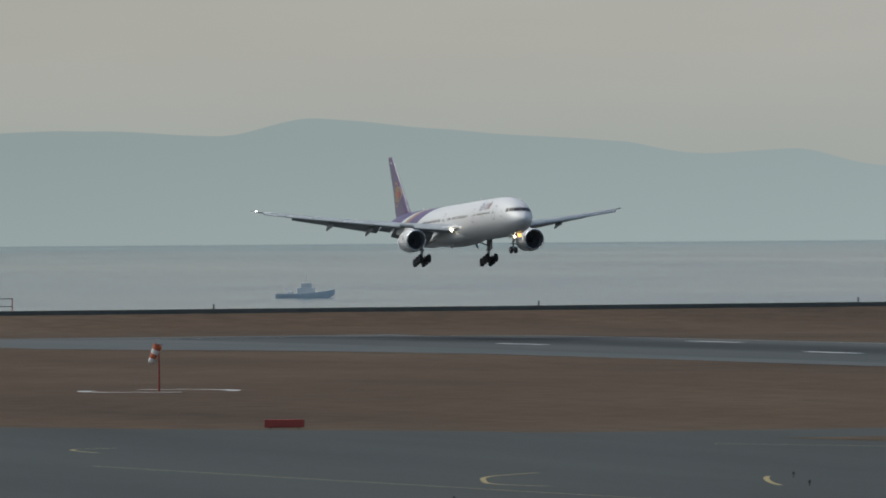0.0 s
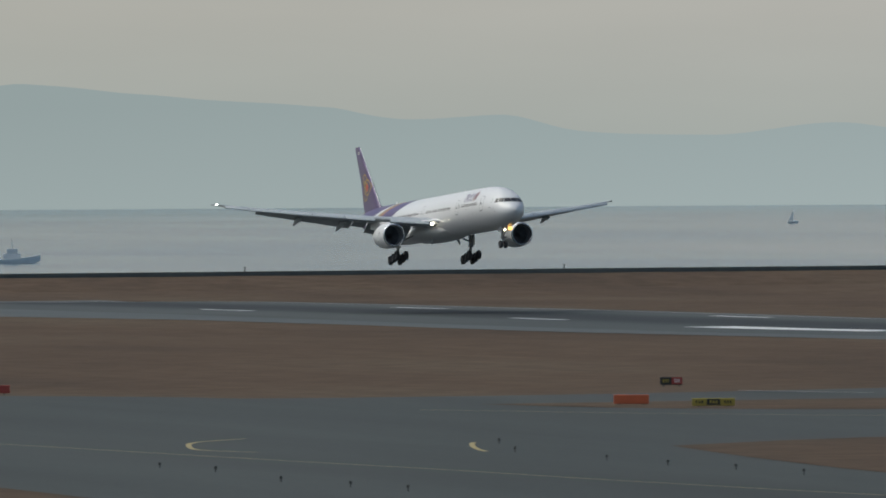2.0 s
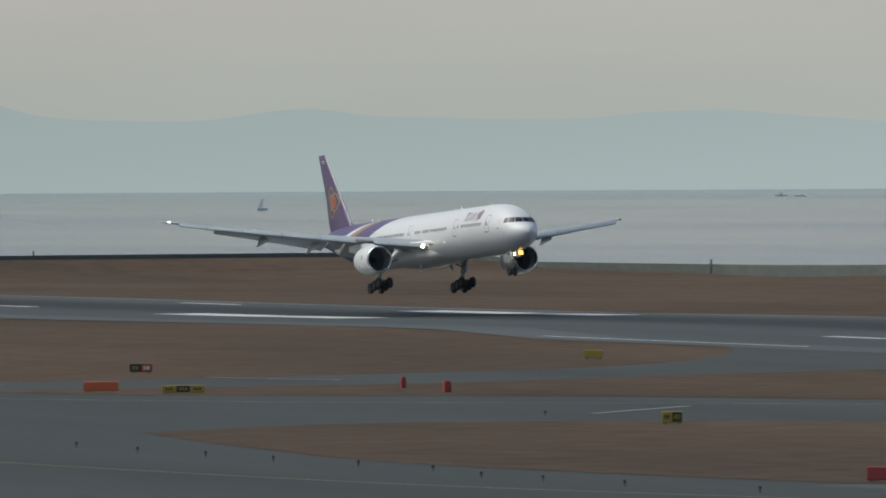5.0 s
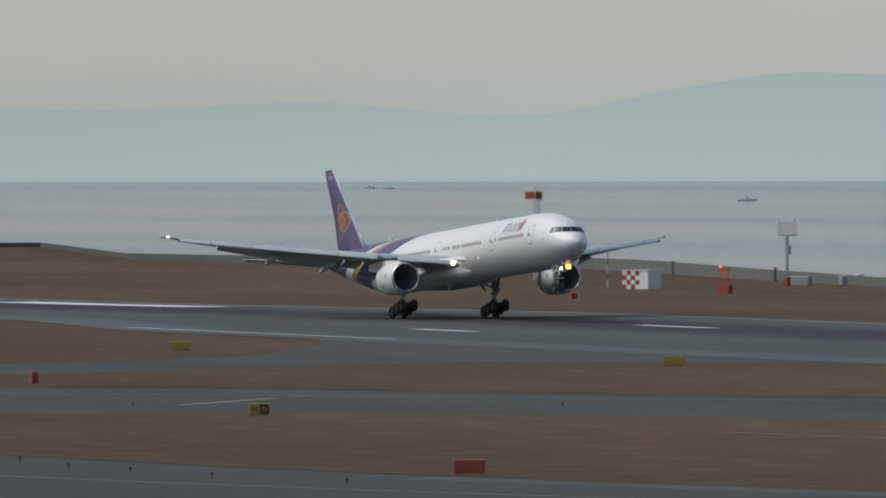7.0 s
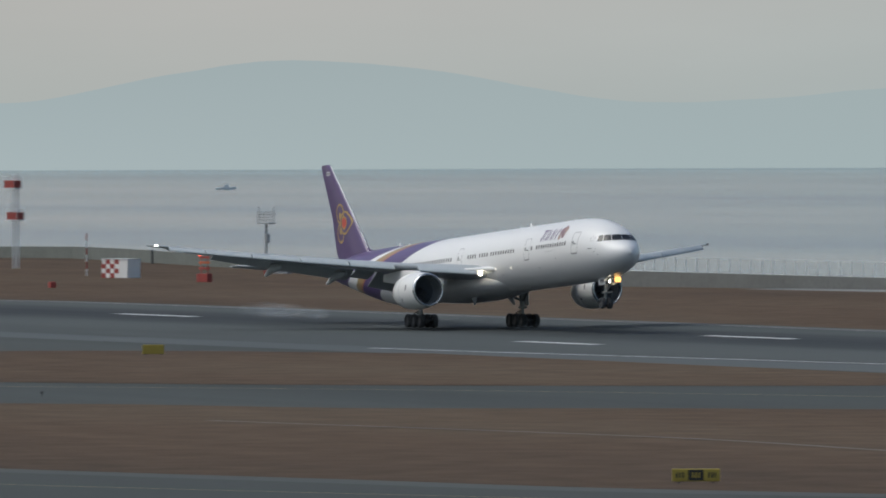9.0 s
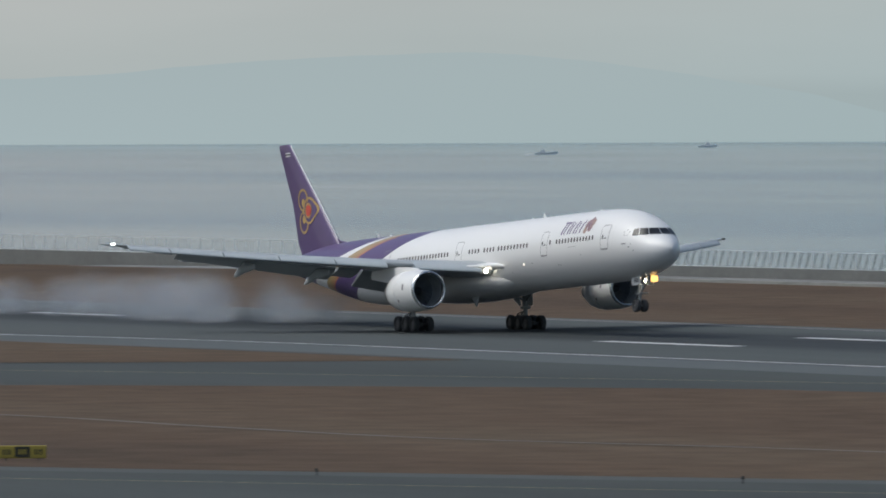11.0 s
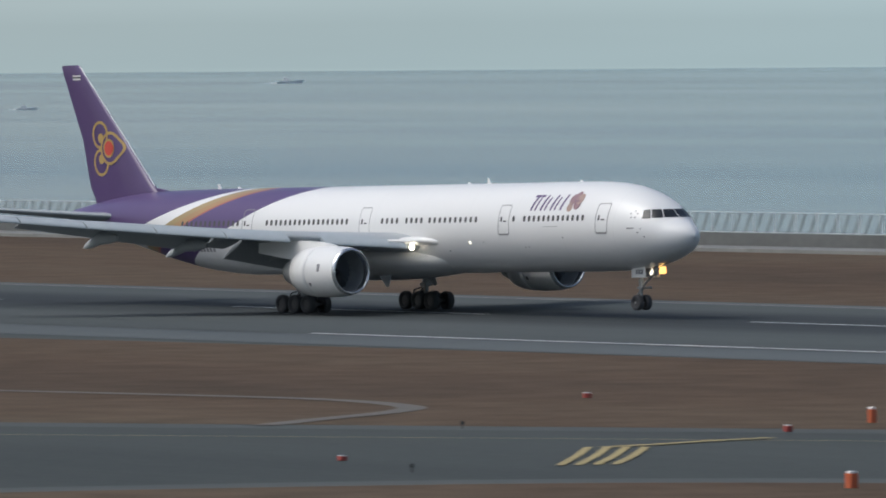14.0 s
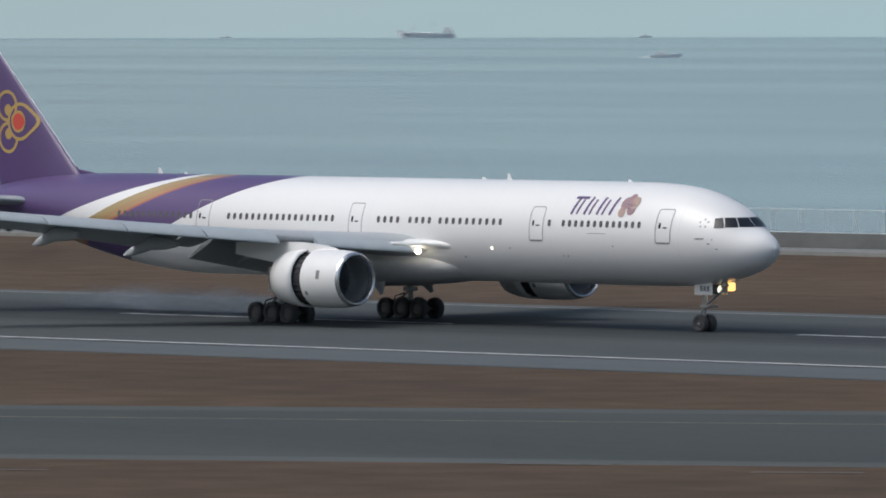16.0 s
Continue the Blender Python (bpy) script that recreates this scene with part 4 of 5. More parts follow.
# nose gear
bm = bmesh.new()
rod(bm, (31.22, 0, 0.55), (31.22, 0, 1.7), 0.1, 0.1, 12)
rod(bm, (31.22, 0, 1.5), (31.3, 0, 3.1), 0.16, 0.18, 12)
rod(bm, (31.22, -0.55, 0.68), (31.22, 0.55, 0.68), 0.07)
rod(bm, (31.25, 0, 1.7), (33.2, 0, 3.0), 0.08)
rod(bm, (31.1, 0, 1.5), (30.75, 0, 1.1), 0.06)
rod(bm, (30.75, 0, 1.1), (31.1, 0, 0.75), 0.06)
box(bm, 31.3, 31.9, -0.45, 0.45, 1.62, 1.78, 0.04)
nose_gear = part("nose_gear_leg", bm, GEAR_GREY, plane, "grey nose landing gear leg")
for s in (-1, 1):
    w = new("wheel", NOSE_WHEEL)
    w.parent = nose_gear
    w.matrix_basis = Matrix.Translation((31.22, s * 0.36, 0.68))
    bm = bmesh.new()
    box(bm, 31.0, 32.5, s * 0.62 - 0.03, s * 0.62 + 0.03, 2.4, 3.2, 0.02)
    door = part("nose_gear_door", bm, WHITE, nose_gear, "white nose gear door")
    bm = bmesh.new()
    for i in range(3):
        box(bm, 31.5 + i * 0.28, 31.7 + i * 0.28, s * 0.66 - 0.01, s * 0.66 + 0.01, 2.62, 2.95)
    part("door_bars", bm, SEAM, nose_gear)
bm = bmesh.new()
lathe(bm, [(31.75, 0.02), (31.78, 0.15), (31.7, 0.2), (31.5, 0.16)], center=(0.25, 0.0, 2.72), seg=14, caps=True)
part("nose_light", bm, LAMP_WHITE, nose_gear, "bright white landing lamp")
# Tube added to block the lamp's glow from the side.
bm = bmesh.new()
lathe(bm, [(31.8, 0.27), (32.55, 0.29), (32.55, 0.26), (31.8, 0.25)], center=(0, 0, 2.72), seg=16)
part("added_lamp_shroud", bm, GEAR_GREY, nose_gear)
bm = bmesh.new()
box(bm, 32.6, 33.0, 0.3, 0.85, 2.62, 3.12, 0.08)
part("taxi_light", bm, LAMP_AMBER, nose_gear, "lit warm taxi lamp")
bm = bmesh.new()
box(bm, 32.62, 33.1, -0.02, 0.1, 2.55, 3.2, 0.03)
part("lamp_bracket", bm, GEAR_GREY, nose_gear)


def air_pose(x, y, z, pitch, crab, bank):
    return Matrix.Translation((x, y, z + shore_level(x))) @ Matrix.Rotation(radians(crab), 4, "Z") @ Matrix.Rotation(radians(-pitch), 4, "Y") @ Matrix.Rotation(radians(bank), 4, "X")


def motions():
    walk(plane, [(t, air_pose(x, y, z, p, c, b)) for t, x, y, z, p, c, b in AIR_ROWS])
    # bogies hang nose-up in the air and come level on the ground
    for bogie, y in bogies:
        rows = []
        for t, x, yy, z, p, c, b in AIR_ROWS:
            air = 1.0 if t < 7.8 else (0.6 if t < 8.2 else 0.0)
            rows.append((t, Matrix.Translation((0, y, 0.68 - 0.3 * air - min(0.0, z))) @ Matrix.Rotation(radians(-11 * air + p * (1 - air)), 4, "Y")))
        rows.insert(13, (8.35, Matrix.Translation((0, y, 0.68)) @ Matrix.Rotation(radians(3.7), 4, "Y")))
        walk(bogie, rows)
    # wings ease down as the lift goes
    for side, wing in wings.items():
        rest = Matrix.Translation((0, side * 3.0, 4.6))
        walk(wing, [(t, rest @ Matrix.Rotation(radians(side * a), 4, "X")) for t, a in ((0, 0.5), (4, 0.6), (7, 1.0), (8, 1.3), (8.8, 0.6), (10.5, -0.3), (12, -0.9), (13, -1.2), (16, -1.2))])
    # reverser sleeves slide aft
    for s in sleeves:
        walk(s, [(t, Matrix.Translation((-d, 0, 0))) for t, d in ((0, 0), (14.5, 0), (14.8, 0.16), (15.0, 0.3), (15.2, 0.4), (15.5, 0.6), (15.8, 0.8), (16, 0.82))])
    smoke_motions()


SLAT_GREEN = plain("grey_green_slat", (0.20, 0.235, 0.24), 0.8, dirt=0.25)


# ---- airfield signs and markers ----
def box_sign(name, label, x, y, width, height, colors, depth=0.35, group="", turn=None):
    """A low box sign on two feet; its face is split in equal panels of the given materials."""
    x, y = x * 0.978, EYE.y + (y - EYE.y) * 0.978
    yaw = math.degrees(math.atan2(EYE.x - x, -(EYE.y - y))) if turn is None else turn
    ob = thing(name, label, "sign", Matrix.Translation((x, y, level(x) + 0.03)) @ Matrix.Rotation(radians(yaw), 4, "Z"), group)
    bm = bmesh.new()
    box(bm, -width / 2, width / 2, -depth / 2, depth / 2, 0.14, height, 0.03)
    part("cabinet", bm, colors[0], ob)
    n = len(colors)
    for i, mt in enumerate(colors):
        w = width / n
        bm = bmesh.new()
        box(bm, -width / 2 + i * w + 0.03, -width / 2 + (i + 1) * w - 0.03, -depth / 2 - 0.03, -depth / 2 + 0.01, 0.2, height - 0.05, 0.01)
        panel = part("face_panel", bm, mt, ob)
        if mt in (YELLOW, RED, BLACK) and n > 1:
            bm = bmesh.new()
            ink = BLACK if mt == YELLOW else (YELLOW if mt == BLACK else WHITE)
            for k in range(3):
                xx = -width / 2 + i * w + w * (0.25 + 0.2 * k)
                box(bm, xx, xx + w * 0.11, -depth / 2 - 0.04, -depth / 2 - 0.02, 0.2 + (height - 0.25) * 0.25, 0.2 + (height - 0.25) * 0.75)
            part("lettering_bars", bm, ink, panel)
    for s in (-1, 1):
        bm = bmesh.new()
        rod(bm, (s * width * 0.35, 0, -0.05), (s * width * 0.35, 0, 0.2), 0.05)
        part("foot", bm, DARK_METAL, ob)
    return ob


box_sign("marker_box", "long red-orange marker box on the taxiway edge", -892, -202, 3.5, 0.85, [RED], 0.5)
box_sign("marker_box", "bright orange marker box beside the taxiway", -823.6, -164, 2.9, 0.9, [ORANGE], 0.5)
box_sign("taxiway_sign", "yellow and black taxiway direction sign", -813.8, -160, 3.5, 0.75, [YELLOW, BLACK, YELLOW])
box_sign("holding_sign", "black and red runway holding sign", -890.4, -138, 2.0, 0.85, [BLACK, RED])
box_sign("taxiway_sign", "small yellow sign on dry grass", -921.6, -81.6, 1.75, 0.9, [YELLOW])
box_sign("taxiway_sign", "small yellow and black sign on dry grass", -706.6, -158.3, 1.5, 0.95, [YELLOW, BLACK], 0.6)
box_sign("marker_box", "red marker box on dry grass", -579.7, -194.5, 1.9, 0.95, [RED], 0.5)
box_sign("taxiway_sign", "yellow sign beside the runway", -840.7, -65.5, 1.9, 0.95, [YELLOW])
box_sign("taxiway_sign", "yellow and black direction sign on dry grass", -527, -170, 2.7, 0.85, [YELLOW, BLACK, YELLOW])
box_sign("taxiway_sign", "yellow sign near the runway edge", -439.7, -50.3, 1.6, 0.85, [ORANGE, YELLOW, YELLOW])


def marker_post(x, y, width, height, label):
    ob = thing("marker_post", label, "marker", Matrix.Translation((x, y, 0.05 + level(x))), "orange marker posts")
    bm = bmesh.new()
    box(bm, -width / 2, width / 2, -width / 2, width / 2, 0, height * 0.86, 0.03)
    part("body", bm, ORANGE if x > -500 and height > 0.5 else RED, ob)
    bm = bmesh.new()
    box(bm, -width * 0.42, width * 0.42, -width * 0.42, width * 0.42, height * 0.86, height, 0.03)
    part("cap", bm, RED if x < -500 else WHITE, ob, "" if x < -500 else "white cap")


for x, y, w, h in ((-805, -143.6, 0.4, 0.95), (-789.6, -145.4, 0.6, 0.95), (-400, -104.5, 0.34, 0.8), (-345, -151.4, 0.42, 0.75), (-394.5, -114.5, 0.35, 0.35), (-1225, 90, 0.8, 0.8), (-384, -150, 0.35, 0.25), (-438, -93, 0.35, 0.3)):
    marker_post(x, y, w, h, "orange marker post on the grass" if h > 0.5 else "small red edge marker on the grass")


def edge_light(x, y):
    ob = thing("edge_light", "small dark taxiway edge light", "light", Matrix.Translation((x, y, 0.03)), "taxiway edge lights")
    bm = bmesh.new()
    rod(bm, (0, 0, 0), (0, 0, 0.22), 0.05, 0.04, 8)
    part("stem", bm, DARK_METAL, ob)
    bm = bmesh.new()
    rod(bm, (0, 0, 0.22), (0, 0, 0.4), 0.1, 0.07, 8)
    part("lens", bm, BLACK, ob)


for x, y in ((-703, -214), (-682, -219.5), (-660, -220), (-647, -220), (-636, -219), (-624, -218.5), (-612, -217), (-601, -216), (-587, -218), (-579, -217), (-568, -216), (-554, -213), (-626, -253), (-614, -252), (-605, -251), (-658, -252), (-648, -251), (-718, -164), (-704, -135), (-486, -173), (-463, -160), (-372, -155), (-440, -140), (-410, -123)):
    edge_light(x, y)

# paint and paths on the taxiways
band("white_bar", [(-721, -159), (-729, -152), (-737, -145)], 0.8, 0.08, MARK_WORN, "broad white painted bar on the taxiway")
band("white_bar", [(-851, -145), (-844, -142), (-836, -138)], 0.7, 0.08, MARK_WORN, "broad white painted bar on the taxiway")
for k in range(4):
    band("hatch_stripe", [(-372.2 + k * 0.35, -146.3 + k * 0.8), (-379.5 + k * 0.5, -139.6 + k * 0.75), (-387 + k * 0.6, -133 + k * 0.7)], 0.42, 0.08, MARK_YELLOW, "faded yellow hatch stripe on the taxiway")
band("hatch_line", smooth_line([(-386.5, -132.5), (-387, -129), (-388.2, -125), (-389, -120)], 4), 0.8, 0.085, MARK_YELLOW, "faded yellow line on the taxiway")
for line in ([(-724, -227), (-716, -233), (-706, -236.3), (-697, -238), (-690, -236)], [(-813, -237), (-811, -241), (-806, -242), (-799, -242)], [(-706, -215), (-700, -217), (-691, -219.5), (-684, -221)]):
    band("taxi_line", smooth_line(line, 5), 0.4, 0.06, MARK_YELLOW, "curved faded yellow taxi line")
band("taxi_line", smooth_line([(-760, -252), (-678, -241), (-644, -236), (-611, -232), (-570, -224), (-520, -204), (-470, -176), (-420, -143), (-372, -112), (-320, -80)], 6), 0.22, 0.06, MARK_YELLOW, "thin faded taxiway centre line")
band("taxi_line", smooth_line([(-800, -190), (-768, -168), (-735, -130), (-700, -100), (-650, -72), (-600, -50)], 6), 0.3, 0.06, MARK_YELLOW, "thin yellow exit line")
band("path", smooth_line([(-505, -118), (-490, -113), (-468, -108), (-448, -104.5), (-436, -107), (-430, -112), (-424, -122), (-420, -128)], 5), 1.6, 0.085, PATH, "pale concrete path in the grass", "path")
band("path", smooth_line([(-640, -150), (-591, -140), (-560, -140), (-533, -139), (-505, -131), (-480, -128), (-455, -132)], 5), 1.0, 0.082, PATH, "narrow pale drainage path in the grass", "path")
for i, (x, y) in enumerate(((-327, -146), (-313, -126), (-300, -124), (-356, -178))):
    band("worn_patch", [(x - 2, y - 1.4), (x, y), (x + 2, y + 1.2)], 0.8, 0.085, PATH, "pale worn patch in the grass", "patch")

# windsock with its ring
sock = thing("windsock", "orange and white windsock on a pole", "windsock", Matrix.Translation((-1054, -173, level(-1054))))
bm = bmesh.new()
rod(bm, (0, 0, 0), (0, 0, 5.0), 0.12, 0.08)
part("pole", bm, RED, sock)
bm = bmesh.new()
rod(bm, (0, -0.45, 4.9), (0, 0.45, 4.9), 0.04)
part("swivel", bm, DARK_METAL, sock)
axis = Vector((-0.25, -0.35, -0.9)).normalized()
q = axis.to_track_quat("Z", "Y")
for i in range(4):
    bm = bmesh.new()
    r0, r1 = 0.5 - i * 0.06, 0.5 - (i + 1) * 0.06
    loft(bm, [[Vector((0, -0.1, 4.85)) + q @ Vector((r * math.cos(a), r * math.sin(a), 0.5 * (i + k))) for a in (j * math.tau / 16 for j in range(16))] for k, r in ((0, r0), (0.5, (r0 + r1) / 2 + 0.03), (1, r1))], True, False)
    part("sock_band", bm, (ORANGE, WHITE)[i % 2] if i else ORANGE, sock)
for k in range(2):
    a0 = math.pi * k + 0.9
    band("ring_arc", [(-1054 + 8 * math.cos(a0 + i * 0.1), -173 + 8 * math.sin(a0 + i * 0.1)) for i in range(24)], 1.4, 0.03, MARK_WHITE, "white painted ring round the windsock")

# checkered equipment hut
hut = thing("equipment_hut", "red and white checkered equipment hut on the grass", "hut", pose(-1320, 141.4, level(-1320), 0, 0, 25))
bm = bmesh.new()
box(bm, -2.4, 2.4, -1.4, 1.4, 0, 2.6, 0.03)
part("cabin", bm, WHITE, hut)
for i in range(6):
    for j in range(4):
        if (i + j) % 2 == 0 and i < 4:
            bm = bmesh.new()
            box(bm, -2.4 + i * 0.8, -1.6 + i * 0.8, -1.425, -1.39, j * 0.65, 0.65 + j * 0.65)
            part("red_check", bm, RED, hut)
bm = bmesh.new()
box(bm, -2.5, 2.5, -1.5, 1.5, 2.6, 2.7, 0.03)
part("roof", bm, HULL_GREY, hut)

# red obstacle stand
stand = thing("obstacle_stand", "red warning stand with lamp beside the hut", "stand", pose(-1268.8, 131.3, level(-1268.8), 0, 0, 25))
bm = bmesh.new()
box(bm, -0.95, 0.95, -0.5, 0.5, 0, 1.15, 0.03)
part("base", bm, RED, stand)
for s in (-1, 1):
    bm = bmesh.new()
    rod(bm, (s * 0.6, 0, 1.15), (s * 0.6, 0, 3.4), 0.06)
    part("post", bm, RED, stand)
for z in (1.7, 2.5, 3.2):
    bm = bmesh.new()
    box(bm, -0.95, 0.95, -0.06, 0.06, z, z + 0.3, 0.02)
    part("board", bm, (RED, ORANGE, RED)[int(z) - 1], stand)
bm = bmesh.new()
rod(bm, (-0.8, 0, 3.5), (-0.8, 0, 3.75), 0.13, 0.1)
part("warning_lamp", bm, glow("red_warning_lamp", (1.0, 0.12, 0.06), 3), stand, "lit red warning lamp")


def lattice(ob, height, half, bays, material):
    for sx in (-1, 1):
        for sy in (-1, 1):
            bm = bmesh.new()
            rod(bm, (sx * half, sy * half, 0), (sx * half, sy * half, height), 0.06, 0.05, 6)
            part("leg", bm, material, ob)
    for k in range(bays):
        z0, z1 = height * k / bays, height * (k + 1) / bays
        bm = bmesh.new()
        for (ax, ay), (bx, by) in zip(((-1, -1), (1, -1), (1, 1), (-1, 1)), ((1, -1), (1, 1), (-1, 1), (-1, -1))):
            rod(bm, (ax * half, ay * half, z0), (bx * half, by * half, z1), 0.035, None, 5)
            rod(bm, (ax * half, ay * half, z1), (bx * half, by * half, z1), 0.035, None, 5)
        part("brace", bm, material, ob)


# radio mast with two red equipment boxes
mast = thing("radio_mast", "pale lattice mast with two red equipment boxes", "mast", pose(-1367.7, 145.7, level(-1367) + 0.8, 0, 0, 22))
lattice(mast, 13.6, 0.32, 11, HULL_GREY)
for z, off in ((11.7, -0.65), (7.1, -0.1)):
    bm = bmesh.new()
    box(bm, off - 1.05, off + 1.05, -0.7, 0.7, z, z + 1.05, 0.05)
    part("equipment_box", bm, RED, mast)
    bm = bmesh.new()
    box(bm, off - 1.2, off + 1.2, -0.8, 0.8, z - 0.14, z - 0.02, 0.02)
    part("platform", bm, HULL_GREY, mast)
    for k in (-1, 1):
        bm = bmesh.new()
        for y in (-0.78, 0.78):
            rod(bm, (off + k * 1.15, y, z), (off + k * 1.15, y, z + 1.6), 0.035, None, 6)
        rod(bm, (off + k * 1.15, -0.78, z + 1.6), (off + k * 1.15, 0.78, z + 1.6), 0.03, None, 6)
        part("guard_frame", bm, HULL_GREY, mast)
    bm = bmesh.new()
    for zz in (z + 1.25, z + 1.6):
        for y in (-0.78, 0.78):
            rod(bm, (off - 1.15, y, zz), (off + 1.15, y, zz), 0.03, None, 6)
    part("guard_rail", bm, HULL_GREY, mast)
bm = bmesh.new()
for s in (-1, 1):
    rod(bm, (s * 0.5, -0.6, 8.3), (s * 0.5, -0.6, 9.5), 0.05)
    rod(bm, (-0.8, -0.6, 8.9 + s * 0.5), (0.8, -0.6, 8.9 + s * 0.5), 0.05)
part("guard_frame", bm, HULL_GREY, mast)

# slim weather mast with a platform
tower = thing("weather_mast", "slim grey mast with a small work platform", "mast", pose(-1341.9, 173.8, level(-1342), 0, 0, 22) @ Matrix.Diagonal((0.86, 0.86, 0.98, 1)))
lattice(tower, 7.4, 0.13, 9, MAST_GREY)
bm = bmesh.new()
box(bm, -1.35, 1.35, -0.9, 0.9, 7.35, 7.55, 0.03)
part("platform", bm, MAST_GREY, tower)
for z in (7.95, 8.35, 8.75, 9.15):
    bm = bmesh.new()
    for y in (-0.85, 0.85):
        rod(bm, (-1.3, y, z), (1.3, y, z), 0.045, None, 6)
    part("guard_rail", bm, MAST_GREY, tower)
for k in range(5):
    for y in (-0.85, 0.85):
        bm = bmesh.new()
        rod(bm, (-1.3 + 0.65 * k, y, 7.5), (-1.3 + 0.65 * k, y, 9.15), 0.045, None, 6)
        part("rail_post", bm, MAST_GREY, tower)
for s in (-1, 1):
    bm = bmesh.new()
    rod(bm, (s * 1.5, 0, 7.4), (s * 1.6, 0, 9.7), 0.06)
    rod(bm, (s * 1.6, 0, 9.7), (s * 1.95, 0, 9.85), 0.07)
    part("horn", bm, MAST_GREY, tower)
bm = bmesh.new()
box(bm, -0.1, 0.55, -0.35, 0.35, 4.6, 5.9, 0.05)
part("cabinet", bm, MAST_GREY, tower)
bm = bmesh.new()
box(bm, -0.3, 0.4, -0.35, 0.35, 0, 1.3, 0.05)
part("base_cabinet", bm, RED, tower)

# striped pole by the shore
pole = thing("striped_pole", "slim red and white striped pole in the grass", "pole", pose(-1345, 147, level(-1345)))
for k in range(6):
    bm = bmesh.new()
    rod(bm, (0, 0, k * 1.0), (0, 0, k * 1.0 + 1.0), 0.09, None, 8)
    part("pole_section", bm, (HULL_GREY, RED)[k % 2], pole)

for x, y, w, h, label in ((-1341.8, 175.8, 3.8, 1.3, "low white equipment cabinet near the mast"), (-1345, 184, 0.7, 1.2, "small white equipment cabinet"), (-1350, 189, 0.9, 1.4, "small white equipment cabinet")):
    cab = thing("equipment_cabinet", label, "cabinet", pose(x, y, level(x), 0, 0, 25))
    bm = bmesh.new()
    box(bm, -w / 2, w / 2, -0.5, 0.5, 0.05, h, 0.03)
    part("body", bm, MAST_GREY, cab)
    bm = bmesh.new()
    box(bm, -w / 2 - 0.05, w / 2 + 0.05, -0.55, 0.55, h, h + 0.08, 0.02)
    part("roof", bm, WHITE, cab)


def slim_post(x, y, h, label="slim dark post on the sea wall", w=0.16, z=0.0):
    post = thing("slim_post", label, "post", Matrix.Translation((x, y, level(x) + z)), "posts along the shore")
    bm = bmesh.new()
    rod(bm, (0, 0, 0), (0, 0, h), w, w * 0.8, 8)
    part("shaft", bm, DARK_METAL, post)
    bm = bmesh.new()
    rod(bm, (0, 0, h), (0, 0, h + 0.15), w * 1.5, w * 1.2, 8)
    part("cap", bm, DARK_METAL, post)


for x, y in ((-1791.6, 22), (-1791.6, 83), (-1791.6, 144)):
    slim_post(x, y, 0.8, z=0.7)
for x, y, h in ((-1712, 246, 2.4), (-1481, 217.3, 2.1), (-1388, 192.8, 2.0), (-1303, 172.2, 1.9), (-1263, 160.9, 2.0), (-1221, 152.4, 2.4), (-1199, 148.2, 2.0)):
    slim_post(x, y, h, "slim dark post beside the sea wall", 0.2)
low = thing("rail_frame", "small red-grey rail frame on the sea wall", "frame", pose(-1791, -17, level(-1791) + 0.75, 0, 0, 90))
for s in (-1, 1):
    bm = bmesh.new()
    rod(bm, (s * 1.6, 0, 0), (s * 1.6, 0, 2.4), 0.1)
    part("upright", bm, RED, low)
for z in (0.9, 2.3):
    bm = bmesh.new()
    rod(bm, (-1.6, 0, z), (1.6, 0, z), 0.08)
    part("crossbar", bm, DARK_METAL, low)

# see-through fence on the sea wall
mesh_mat = Nodes("fence_mesh")
mesh_mat.set(Base_Color=rgb(0.4, 0.44, 0.44), Roughness=0.8)
clear = mesh_mat.add("BsdfTransparent")
mx = mesh_mat.add("MixShader", Fac=0.12)
mesh_mat.tree.links.new(clear.outputs[0], mx.inputs[1])
mesh_mat.tree.links.new(mesh_mat.bsdf.outputs[0], mx.inputs[2])
mesh_mat.tree.links.new(mx.outputs[0], mesh_mat.out.inputs[0])
fence = thing("fence", "see-through grey mesh fence on the sea wall", "fence", Matrix.Translation((-1187, 149.4, 1.2)))
bm = bmesh.new()
box(bm, -0.035, 0.035, -0.035, 0.035, 0, 1.9)
first_post = part("fence_post", bm, HULL_GREY, fence)
bm = bmesh.new()
box(bm, 0.06, 2.94, -0.012, 0.012, 0.08, 1.82)
first_mesh = part("mesh_panel", bm, mesh_mat.mat, fence)
for i in range(1, 268):
    for src in (first_post, first_mesh):
        ob = new(src.name, src.data)
        ob.parent = fence
        ob.matrix_basis = Matrix.Translation((3.0 * i, 0, 0))
bm = bmesh.new()
for z in (1.84, 0.03):
    box(bm, 0, 804, -0.03, 0.03, z, z + 0.05)
part("rail", bm, HULL_GREY, fence)

# slanting wind-break slats behind the fence
bm = bmesh.new()
loft(bm, [[(-0.12, 0.2, 0), (0.12, 0.2, 0), (0.12, 0.26, 0), (-0.12, 0.26, 0)], [(0.83, 0.2, 1.75), (1.07, 0.2, 1.75), (1.07, 0.26, 1.75), (0.83, 0.26, 1.75)]])
first_slat = part("slanted_slat", bm, SLAT_GREEN, fence, "slanting grey-green slat")
first_slat.matrix_basis = Matrix.Translation((110, 0, 0))
for i in range(1, 290):
    ob = new("slanted_slat", first_slat.data)
    ob.parent = fence
    ob.matrix_basis = Matrix.Translation((110 + 1.55 * i, 0, 0))

